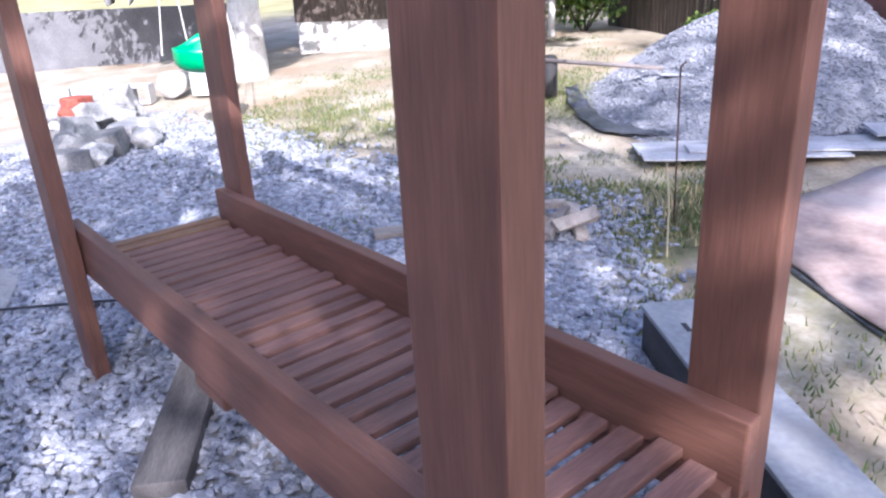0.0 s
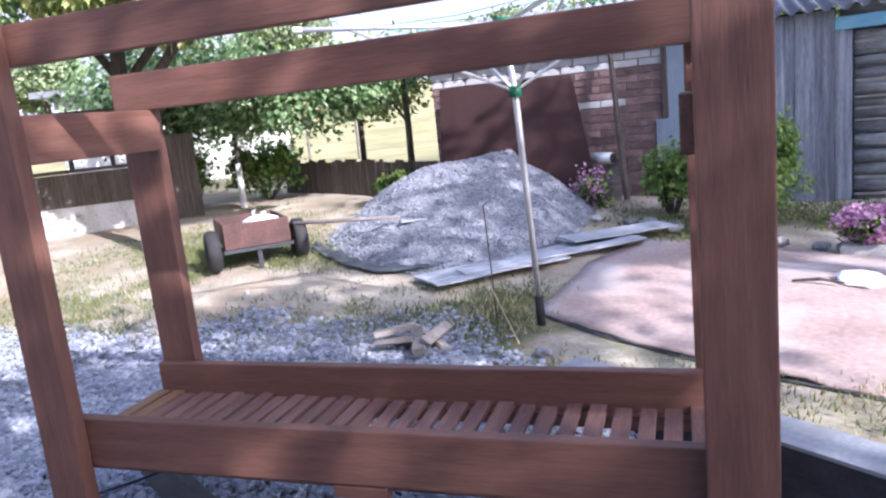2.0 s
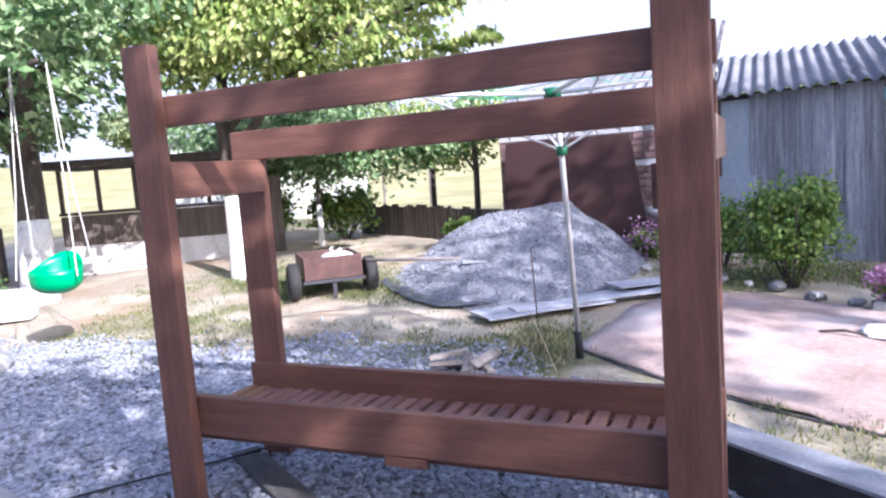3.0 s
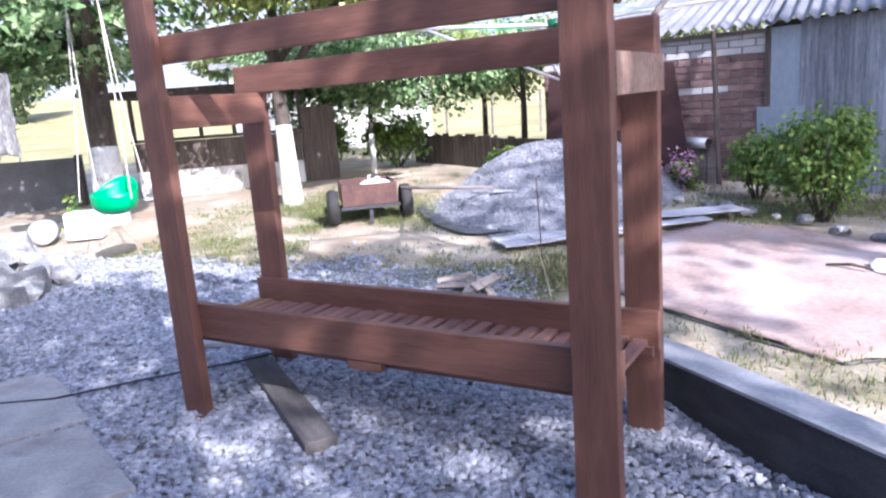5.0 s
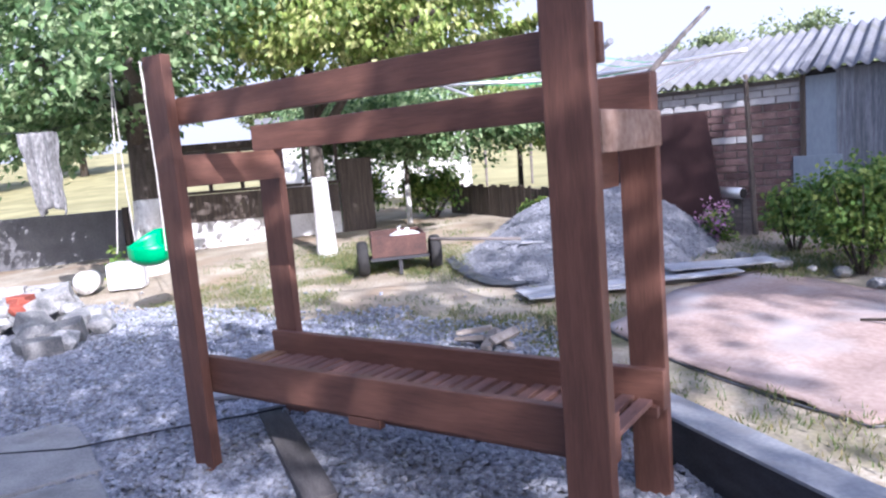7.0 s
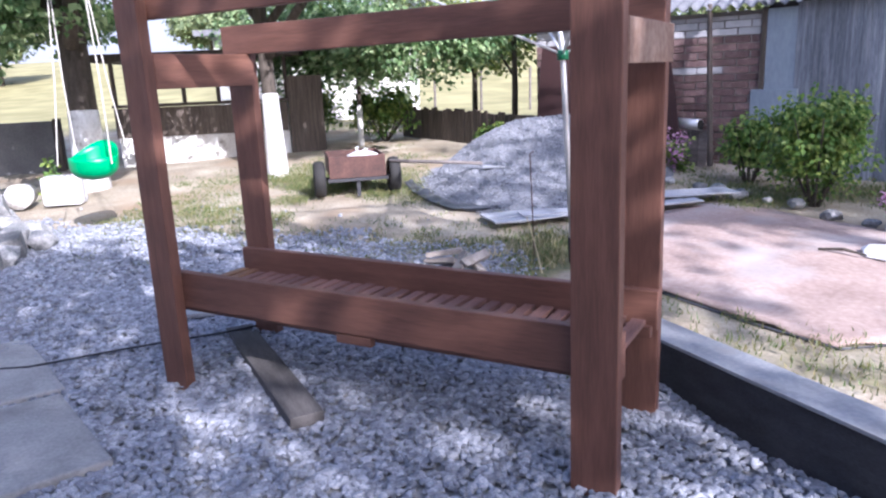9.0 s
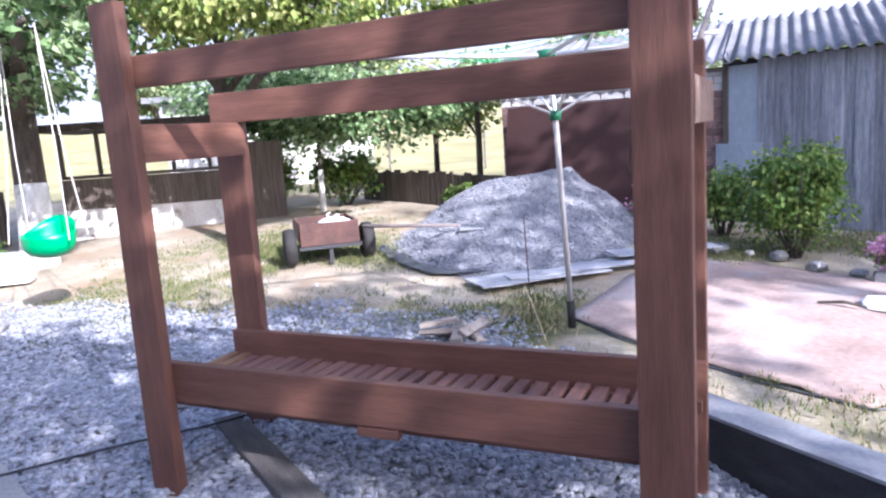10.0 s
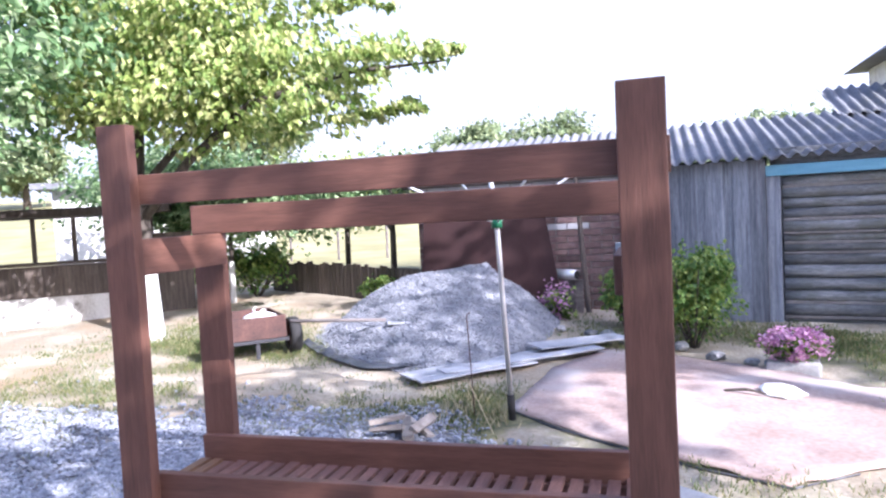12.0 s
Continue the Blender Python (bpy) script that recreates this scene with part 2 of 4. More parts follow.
def plank(x0, x1, y0, y1, z0, z1, bevel=0.004, wave=0.002):
    """A board cut along its length, very slightly bowed and uneven."""
    bm = box(x0, x1, y0, y1, z0, z1, 0)
    size = (x1 - x0, y1 - y0, z1 - z0)
    axis = size.index(max(size))
    long_edges = [e for e in bm.edges if abs((e.verts[0].co - e.verts[1].co)[axis]) > 0.6 * size[axis]]
    bmesh.ops.subdivide_edges(bm, edges=long_edges, cuts=9, use_grid_fill=True)
    sharp = [e for e in bm.edges if len(e.link_faces) == 2 and e.calc_face_angle() > 0.8]
    bmesh.ops.bevel(bm, geom=sharp, offset=bevel, segments=2, affect="EDGES", profile=0.6)
    seed = Vector((random.random() * 50, 0, 0))
    for v in bm.verts:
        v.co += noise.noise_vector(v.co * 2.3 + seed) * wave
    return bm


def tube(points, radii, sides=8):
    """A tapered tube along a line of points."""
    bm = bmesh.new()
    rings = []
    pts = [Vector(p) for p in points]
    for i, p in enumerate(pts):
        way = (pts[min(i + 1, len(pts) - 1)] - pts[max(i - 1, 0)]).normalized()
        side = way.orthogonal().normalized() if i == 0 else (rings_side - way * rings_side.dot(way)).normalized()
        rings_side = side
        up = way.cross(side)
        r = radii[i] if hasattr(radii, "__len__") else radii
        rings.append([bm.verts.new(p + (side * math.cos(a) + up * math.sin(a)) * r) for a in (2 * math.pi * j / sides for j in range(sides))])
    for a, b in zip(rings, rings[1:]):
        for j in range(sides):
            bm.faces.new((a[j], a[(j + 1) % sides], b[(j + 1) % sides], b[j]))
    bm.faces.new(rings[0][::-1])
    bm.faces.new(rings[-1])
    return bm


def join(bms):
    out = bmesh.new()
    for b in bms:
        tmp = bpy.data.meshes.new("tmp")
        b.to_mesh(tmp)
        b.free()
        out.from_mesh(tmp)
        bpy.data.meshes.remove(tmp)
    return out


def stone(size, seed, squash=(1, 0.8, 0.65), rough=0.28):
    """An angular broken stone."""
    bm = bmesh.new()
    bmesh.ops.create_icosphere(bm, subdivisions=2, radius=1)
    off = Vector((seed * 3.7, seed * 1.3, 0))
    for v in bm.verts:
        n = v.co.normalized()
        cut = noise.noise(n * 1.4 + off) * rough * 1.6
        v.co = Vector((n.x * squash[0], n.y * squash[1], n.z * squash[2])) * (1 + cut) * size
    return bm


def leaves(name, centres, size, mat, parent, droop=0.3, rng=None, outward=0.0):
    """A crown of single bent leaves, one at each centre, as one mesh."""
    rng = rng or np.random.default_rng(3)
    c = np.asarray(centres, float)
    n = len(c)
    s = size * rng.uniform(0.6, 1.3, n)
    yaw = rng.uniform(0, 2 * np.pi, n)
    if outward:
        mid = c.mean(0)
        yaw = np.arctan2(c[:, 1] - mid[1], c[:, 0] - mid[0]) + rng.normal(0, outward, n)
    pitch = rng.normal(-droop, 0.5, n)
    roll = rng.normal(0, 0.7, n)
    ax = np.stack([np.cos(yaw) * np.cos(pitch), np.sin(yaw) * np.cos(pitch), np.sin(pitch)], 1)
    side = np.stack([-np.sin(yaw), np.cos(yaw), np.zeros(n)], 1)
    up = np.cross(ax, side)
    side = side * np.cos(roll)[:, None] + up * np.sin(roll)[:, None]
    up = np.cross(ax, side)
    ax, side, up = ax * s[:, None], side * s[:, None], up * s[:, None]
    v = np.stack([c - ax * 0.5, c - ax * 0.1 + side * 0.36 + up * 0.1, c + ax * 0.5 - up * 0.08, c - ax * 0.1 - side * 0.36 + up * 0.1], 1).reshape(-1, 3)
    i = np.arange(n)[:, None] * 4
    f = np.concatenate([i + np.array([[0, 1, 2]]), i + np.array([[0, 2, 3]])], 0)
    return pydata(name, v.tolist(), f.tolist(), mat, parent)


def clump_points(blobs, count, rng, hollow=0.45, clumps=40, spread=0.24):
    """Points in uneven clusters over some ellipsoids (x, y, z, rx, ry, rz)."""
    vol = np.array([b[3] * b[4] * b[5] for b in blobs]) ** 0.67
    out = []
    for b, part_of in zip(blobs, vol / vol.sum()):
        k = max(6, int(clumps * part_of * len(blobs)))
        d = rng.normal(size=(k, 3))
        d /= np.linalg.norm(d, axis=1)[:, None]
        d *= rng.uniform(hollow, 1.0, (k, 1))
        m = int(count * part_of)
        pick = rng.integers(0, k, m)
        p = d[pick] + rng.normal(0, spread, (m, 3))
        out.append(p * np.array(b[3:]) + np.array(b[:3]))
    return np.concatenate(out)


def tree(name, base, trunk, limbs, blobs, count, leaf, mat, label, white=0.0, seed=1, droop=0.5, clumps=40, spread=0.24):
    """trunk: (points, radii) ; limbs: list of the same; blobs: crown ellipsoids; white: height of the whitewash."""
    rng = np.random.default_rng(seed)
    ob = thing(name, base, label, "tree")
    pts, rad = trunk
    part("trunk", tube(pts, rad, 12), bark, ob, flat=False)
    if white:
        low, lr = [], []
        for p, q, r, s in zip(pts, pts[1:], rad, rad[1:]):
            for j in range(4):
                t = j / 4
                z = p[2] + (q[2] - p[2]) * t
                if z <= white:
                    low.append(tuple(a + (b - a) * t for a, b in zip(p, q)))
                    lr.append((r + (s - r) * t) + 0.006)
        part("whitewashed_base", tube(low, lr, 12), whitewash, ob, "whitewashed lower trunk", flat=False)
    for lp, lrad in limbs:
        part("limb", tube(lp, lrad, 7), bark, ob, flat=False)
    leaves("crown", clump_points(blobs, count, rng, clumps=clumps, spread=spread), leaf, mat, ob, droop, rng, outward=0.75)
    return ob

# ---------------------------------------------------------------- ground


def zone_gravel(x, y):
    n = noise.noise(Vector((x * 0.9, y * 0.9, 3))) * 0.45 + noise.noise(Vector((x * 3, y * 3, 7))) * 0.25
    edge = 2.35 - 0.28 * max(x, 0) - 0.30 * max(x - 0.6, 0) + (0.12 * min(x, 0)) + n
    left = smooth(-5.6, -3.4, x + n + 0.5 * y)
    if x > 1.2 and (x - 1.322) * 0.5835 + (y - 1.372) * 0.812 > 0.08:
        return 0.0
    return smooth(-0.25, 0.25, edge - y) * left * smooth(3.6, 2.9, x + n)


def zone_grass(x, y):
    n = noise.noise(Vector((x * 0.8 + 9, y * 0.8, 1))) + 0.5 * noise.noise(Vector((x * 2.6, y * 2.6, 5)))
    patch = smooth(-0.35, 0.35, n + 0.1)
    around = max(1.25 * math.exp(-(((x - 0.85) / 0.95) ** 2 + ((y - 2.15) / 0.7) ** 2)), math.exp(-(((x + 2.3) / 1.1) ** 2 + ((y - 3.7) / 1.3) ** 2)), 1.3 * math.exp(-(((x - 3.4) / 1.7) ** 2 + ((y - 4.5) / 0.9) ** 2)), 0.5 * math.exp(-(((x - 2.6) / 0.9) ** 2 + ((y - 1.1) / 0.5) ** 2)))
    return min(1.0, patch * around * 1.2 + 0.8 * smooth(7.9, 8.6, y) + 0.5 * smooth(-9, -13, x))


def soil_z(x, y):
    uneven = 0.03 * noise.noise(Vector((x * 0.7, y * 0.7, 0))) + 0.012 * noise.noise(Vector((x * 3.1, y * 3.1, 2)))
    calm = smooth(-1.2, -0.2, x) * smooth(-1.0, -0.2, y) * smooth(2.2, 1.3, y)
    hill = 3.6 * smooth(13, 62, y - 0.35 * x) * smooth(1, -15, x)
    return ground_z(x, y) + uneven * (1 - 0.7 * calm) - 0.012 + hill


def axis_steps(lo, hi, step, far):
    near = np.arange(lo, hi + step / 2, step)
    out = np.geomspace(step, far, 34)
    return np.concatenate([(lo - out)[::-1], near, hi + out])


gx, gy = axis_steps(-9.0, 6.0, 0.1, 700), axis_steps(-4.0, 9.0, 0.1, 700)
gverts, gcol = [], []
for y in gy:
    for x in gx:
        near = -9.5 < x < 6.5 and -4.5 < y < 9.5
        gverts.append((x, y, soil_z(x, y)))
        gcol.append((zone_gravel(x, y) if near else 0.0, zone_grass(x, y), smooth(8.5, 14, y) + smooth(-10, -16, x), 1.0))
nx = len(gx)
gfaces = [(j * nx + i, j * nx + i + 1, (j + 1) * nx + i + 1, (j + 1) * nx + i) for j in range(len(gy) - 1) for i in range(nx - 1)]

ground_mat = material("yard_soil", [(0.21, 0.175, 0.125), (0.36, 0.315, 0.235), (0.52, 0.47, 0.375)], 2.2, (1, 1, 1), 0.95, 0.6, 45, spots=((0.30, 0.225, 0.145), 1.2, 0.5, 0.7))
n, k = ground_mat.node_tree.nodes, ground_mat.node_tree.links
att = n.new("ShaderNodeVertexColor")
att.layer_name = "zone"
sep = n.new("ShaderNodeSeparateColor")
k.new(att.outputs[0], sep.inputs[0])
bsdf = n["Principled BSDF"]
soil = bsdf.inputs["Base Color"].links[0].from_socket
co = n.new("ShaderNodeTexCoord")


def ground_layer(below, mask, colors, scale, sharp):
    t = n.new("ShaderNodeTexNoise")
    t.inputs["Scale"].default_value, t.inputs["Detail"].default_value = scale, 7
    k.new(co.outputs["Object"], t.inputs["Vector"])
    r = n.new("ShaderNodeValToRGB")
    r.color_ramp.elements[0].position, r.color_ramp.elements[1].position = 0.36, 0.66
    r.color_ramp.elements[0].color, r.color_ramp.elements[1].color = (*colors[0], 1), (*colors[1], 1)
    k.new(t.outputs["Fac"], r.inputs[0])
    a = n.new("ShaderNodeMath")
    a.operation = "ADD"
    k.new(mask, a.inputs[0])
    k.new(t.outputs["Fac"], a.inputs[1])
    f = n.new("ShaderNodeMapRange")
    f.inputs[1].default_value, f.inputs[2].default_value = 0.95 - sharp, 0.95 + sharp
    k.new(a.outputs[0], f.inputs[0])
    x = n.new("ShaderNodeMixRGB")
    k.new(f.outputs[0], x.inputs[0])
    k.new(below, x.inputs[1])
    k.new(r.outputs[0], x.inputs[2])
    return x.outputs[0]


c1 = ground_layer(soil, sep.outputs[0], ((0.16, 0.16, 0.165), (0.34, 0.335, 0.33)), 40, 0.25)
c2 = ground_layer(c1, sep.outputs[1], ((0.085, 0.09, 0.04), (0.21, 0.195, 0.10)), 14, 0.3)
c3 = ground_layer(c2, sep.outputs[2], ((0.23, 0.215, 0.09), (0.36, 0.33, 0.155)), 0.8, 0.3)
k.new(c3, bsdf.inputs["Base Color"])
ground = pydata("ground", gverts, gfaces, ground_mat, flat=False)
layer = ground.data.color_attributes.new("zone", "FLOAT_COLOR", "POINT")
layer.data.foreach_set("color", np.array(gcol, dtype=np.float32).ravel())
tagged(ground, "dry sandy yard with worn grass and gravel", "ground", kind="structure")

# ---------------------------------------------------------------- shed, log house and fences
BRICK_Y = 6.25


def wall_box(name, a, b, z0, z1, thick, mat, label, inside=1):
    """An upright wall from a to b (seen from its front), thick away from the yard."""
    a, b = Vector(a), Vector(b)
    length = (b - a).length
    ob = thing(name, (a.x, a.y, 0), label, "wall", kind="structure", turn=math.degrees(math.atan2(b.y - a.y, b.x - a.x)))
    part("wall_core", box(0, length, 0.0, thick, z0, z1, 0), mat, ob)
    return ob, length


brick_wall, bl = wall_box("wall_brick", (-0.75, BRICK_Y), (1.70, BRICK_Y), 0.0, 1.80, 0.24, mortar, "shed wall of red brick with pale brick courses on top")
plank_wall, pl = wall_box("wall_plank", (1.74, BRICK_Y - 0.02), (3.16, 5.86), 0.0, 1.86, 0.12, dark_side, "shed wall clad in weathered grey vertical boards")
log_wall, ll = wall_box("wall_log", (3.22, 5.98), (6.4, 5.25), 0.0, 1.95, 0.14, log_wood, "log wall of weathered grey timber")
wall_box("wall_shed_side", (-0.75, 9.6), (-0.75, BRICK_Y + 0.26), 0.0, 1.9, 0.2, mortar, "brick side wall of the shed")

# unseen wall added behind the camera to cut skylight in the yard
wall_box("wall_unseen", (5.5, -4.9), (-7.0, -4.9), 0.0, 3.3, 0.3, plaster, "unseen plain plastered wall added behind the yard to block skylight")

# vertical boards of the plank wall
x = 0.30
while x < pl - 0.02:
    w = random.uniform(0.09, 0.14)
    proud = random.uniform(0.004, 0.022)
    bmw = plank(x - 0.012, min(x + w + 0.012, pl), -0.022 - proud, -proud, 0.12, 1.84, 0.003, 0.0)
    seed = random.random() * 90
    for v in bmw.verts:
        v.co.x += 0.013 * noise.noise(Vector((seed + (7 if v.co.x > x + w / 2 else 0), 0, v.co.z * 3.2)))
    part("board", bmw, grey_boards, plank_wall)
    x += w + 0.006
part("panel", box(0.0, 0.30, -0.03, 0.0, 0.85, 1.80, 0.004), pale_panel, plank_wall, "pale blue sheet panel")
part("panel", box(-0.12, 0.34, -0.06, -0.035, 0.45, 1.02, 0.006), pale_panel, plank_wall, "small pale blue sheet at the foot of the wall")
part("corner_post", box(-0.05, 0.0, -0.05, 0.05, 0.1, 1.82, 0.006), dark_boards, plank_wall, "dark corner post")
# hand-hewn logs with clay joints between them
z = 0.1
while z < 1.62:
    r = random.uniform(0.05, 0.082)
    cuts = 14
    pts = [(0.12 + (ll - 0.12) * i / cuts, random.uniform(-0.008, 0.008), z + r + 0.014 * noise.noise(Vector((i * 0.5, z * 9, 0)))) for i in range(cuts + 1)]
    part("log", tube(pts, [r * (1 + 0.16 * noise.noise(Vector((i * 0.7, z * 7, 4)))) for i in range(cuts + 1)], 9), log_wood, log_wall, flat=False)
    if random.random() < 0.7:
        part("joint", box(0.12, ll, -r * 0.9, -0.01, z - 0.012, z + 0.014, 0.004, worn=0.006), mortar, log_wall)
    z += 2 * r - 0.004
part("corner_board", box(-0.12, 0.10, -0.10, -0.02, 0.1, 1.72, 0.006), grey_boards, log_wall, "grey corner board")
part("lintel", box(-0.22, ll, -0.13, -0.02, 1.66, 1.77, 0.006), blue_paint, log_wall, "blue painted eaves board")


def corrugated(name, x0, x1, y0, z0, y1, z1, pitch, amp, parent, mat, lean=0.0):
    """A wavy roof sheet from the eave (y0, z0) up to the ridge (y1, z1)."""
    cols = int((x1 - x0) / pitch * 8)
    verts, faces = [], []
    rows = 10
    for side in (0, 1):
        for j in range(rows + 1):
            t = j / rows
            for i in range(cols + 1):
                px = x0 + (x1 - x0) * i / cols
                h = amp * math.cos(2 * math.pi * (px - x0) / pitch) + 0.01 * noise.noise(Vector((px * 1.7, t * 3, 4)))
                verts.append((px, y0 + (y1 - y0) * t + lean * px + (0.012 * noise.noise(Vector((px * 5, 0, 0))) if j == 0 else 0), z0 + (z1 - z0) * t + h - 0.008 * side))
    row = cols + 1
    off = row * (rows + 1)
    for j in range(rows):
        for i in range(cols):
            a = j * row + i
            faces.append((a, a + 1, a + row + 1, a + row))
            faces.append((off + a, off + a + row, off + a + row + 1, off + a + 1))
    for i in range(cols):
        faces.append((i, off + i, off + i + 1, i + 1))
    return pydata(name, verts, faces, mat, parent, flat=False)


shed_roof = thing("roof_shed", (0, 0, 0), "grey corrugated fibre-cement roof with lichen stains", "roof", kind="structure")
corrugated("sheet", -0.95, 0.42, BRICK_Y - 0.16, 1.83, 8.4, 2.48, 0.13, 0.026, shed_roof, roof_mat)
corrugated("sheet", 0.36, 1.78, BRICK_Y - 0.18, 1.845, 8.4, 2.49, 0.13, 0.026, shed_roof, roof_mat)
corrugated("sheet", 1.70, 3.25, BRICK_Y + 0.28, 1.85, 8.5, 2.44, 0.13, 0.026, shed_roof, roof_mat, -0.27)
corrugated("sheet", 3.18, 6.6, BRICK_Y + 0.30, 1.86, 8.5, 2.44, 0.13, 0.026, shed_roof, roof_mat, -0.23)
corrugated("sheet", 4.15, 6.6, BRICK_Y + 1.9, 2.36, 9.2, 2.80, 0.13, 0.026, shed_roof, roof_mat, -0.23)
part("fascia", box(-0.92, 1.72, BRICK_Y - 0.06, BRICK_Y - 0.02, 1.76, 1.80, 0.003), old_wood, shed_roof, "thin wooden fascia board")
house = thing("house", (5.85, 7.6, 0), "white upper storey of a house behind the log wall", "house")
part("wall", box(-0.72, 1.6, 0, 2.0, 0.0, 3.2, 0.01), whitewash, house)
bmr = bmesh.new()
rv = [bmr.verts.new(p) for p in ((-1.0, -0.28, 3.2), (1.85, -0.28, 3.2), (1.85, 2.25, 3.2), (-1.0, 2.25, 3.2), (0.2, 1.0, 4.0), (0.7, 1.0, 4.0))]
for f in ((0, 1, 5, 4), (1, 2, 5), (2, 3, 4, 5), (3, 0, 4), (3, 2, 1, 0)):
    bmr.faces.new([rv[i] for i in f])
part("roof", bmr, roof_mat, house)

# bricks
for row in range(23):
    z = 0.06 + row * 0.0755
    x = 0.0 if row % 2 else -0.13
    while x < bl - 0.02:
        a, b = max(x, 0.0) + 0.005, min(x + 0.25, bl)
        if b - a > 0.05:
            ob = part("brick", box(a, b, -0.014 - random.uniform(0, 0.007), 0.0, z, z + 0.065, 0.004, worn=0.002), white_brick if (row in (20, 21, 22) or (row == 15 and random.random() < 0.2)) else brick_mat, brick_wall)
        x += 0.26

# metal sheet leaning against the shed
sheet = thing("metal_sheet", (-0.62, 5.62, 0.28), "large oxide-red steel sheet leaning on the brick wall", "metal sheet")
bm = plank(0, 1.70, -0.006, 0.006, 0, 1.38, 0.001, 0.012)
for v in bm.verts:
    if v.co.x > 0.8:
        v.co.x -= 0.27 * (v.co.x - 0.8) / 0.9 * v.co.z / 1.38
part("panel", bm, red_sheet, sheet)
sheet.matrix_world = pose(-0.62, 5.78, 0.2, -12, 0, -2)
pole = thing("wooden_pole", (1.22, 6.0, 0.28), "dark wooden pole leaning against the brick wall", "pole")
part("shaft", tube([(0.10, -0.22, 0), (0.03, -0.02, 0.8), (-0.03, 0.13, 1.60)], [0.03, 0.027, 0.024], 8), dark_boards, pole)
pipe = thing("stove_pipe", (1.10, 5.95, 0.70), "short grey metal pipe lying on a board end", "pipe")
bmp = tube([(-0.16, 0.06, 0), (0.09, -0.07, -0.01)], 0.058, 16)
pipe_wall = part("pipe_wall", bmp, steel, pipe, flat=False)
# closed end: a black disc paints the shade inside the pipe
part("pipe_mouth_disc", tube([(0.091, -0.0705, -0.01), (0.094, -0.072, -0.01)], 0.051, 16), rubber, pipe_wall, "black disc standing in for the dark hollow of the pipe")
stand = thing("wooden_crate", (1.12, 5.97, 0.25), "weathered upright boards under the pipe", "crate")
for i in range(3):
    part("board", box(-0.12 + i * 0.085, -0.04 + i * 0.085, -0.03, 0.0, 0, 0.38, 0.004), old_wood, stand)

# picket fence at the back
fence = thing("fence", (-3.62, 7.70, 0.38), "dark weathered wooden picket fence", "fence", turn=math.degrees(math.atan2(6.15 - 7.70, -0.78 + 3.62)))
flen = math.hypot(6.15 - 7.70, 2.84)
x = 0.0
while x < flen:
    w = random.uniform(0.055, 0.075)
    h = 0.47 + random.uniform(-0.03, 0.03) - 0.05 * x / flen
    bmk = box(x, x + w, -0.012, 0.008, -0.08, h, 0.003, worn=0.003)
    part("picket", bmk, dark_boards, fence)
    x += w + 0.012
for zz in (0.08, 0.36):
    part("rail", box(0, flen, 0.009, 0.04, zz, zz + 0.05, 0.003), dark_boards, fence)

# ---------------------------------------------------------------- the bench frame
bench = thing("bench_frame", (0, 0, 0), "reddish-brown stained wooden bench frame with slatted seat and tall posts", "bench frame")


def skewed(bm):
    """Turns a front board along the line of the two front posts."""
    for v in bm.verts:
        v.co.y += 0.005 * v.co.x
    return bm


def post(x0, x1, y0, y1, top):
    return part("post", plank(x0, x1, y0, y1, -0.09, top, 0.005, 0.003), wood_z, bench)


post(-0.003, 0.130, 0.070, 0.120, 1.853)
post(1.887, 2.034, 0.074, 0.131, 1.836)
bolted_post = post(-0.052, 0.098, 0.684, 0.730, 1.555)
post(1.873, 2.008, 0.684, 0.735, 1.560)
part("lower_rail", skewed(plank(-0.01, 2.030, 0.124, 0.164, 0.362, 0.518, 0.005, 0.003)), wood_x, bench)
part("lower_rail", plank(-0.040, 2.013, 0.641, 0.681, 0.345, 0.498, 0.005, 0.003), wood_x, bench)
part("upper_rail", skewed(plank(-0.005, 2.045, 0.124, 0.160, 1.555, 1.668, 0.005, 0.003)), wood_x, bench)
part("upper_rail", plank(-0.024, 2.012, 0.641, 0.681, 1.425, 1.553, 0.005, 0.003), wood_x, bench)
part("end_rail", plank(0.092, 0.125, 0.124, 0.682, 1.285, 1.425, 0.005, 0.002), wood_y, bench)
part("end_rail", plank(2.010, 2.036, 0.135, 0.672, 1.300, 1.425, 0.005, 0.002), worn_wood, bench, "end rail with pale worn patch")
part("end_rail", plank(1.858, 1.888, 0.176, 0.640, 1.170, 1.300, 0.005, 0.002), wood_y, bench)
part("cleat", skewed(plank(0.02, 2.0, 0.168, 0.200, 0.330, 0.372, 0.004, 0.002)), wood_x, bench)
part("cleat", plank(0.02, 2.0, 0.604, 0.638, 0.330, 0.372, 0.004, 0.002), wood_x, bench)
part("centre_block", box(0.935, 1.095, 0.131, 0.165, 0.322, 0.359, 0.006), wood_x, bench)
part("crossbeam", plank(1.0, 1.045, 0.172, 0.640, 0.318, 0.329, 0.004, 0.002), wood_y, bench)
part("batten", tube([(1.99, 0.70, 1.552), (1.995, 1.10, 1.715), (2.0, 1.50, 1.868)], [0.011, 0.010, 0.009], 8), pale_wood, bench, "thin pale batten fixed to the post top", flat=False)
bm = bmesh.new()
bmesh.ops.create_cone(bm, cap_ends=True, segments=12, radius1=0.011, radius2=0.009, depth=0.012, matrix=pose(0.012, 0.677, 1.350, 90, 0, 0))
part("bolt", bm, steel, bolted_post, "shiny bolt head")
x = -0.045
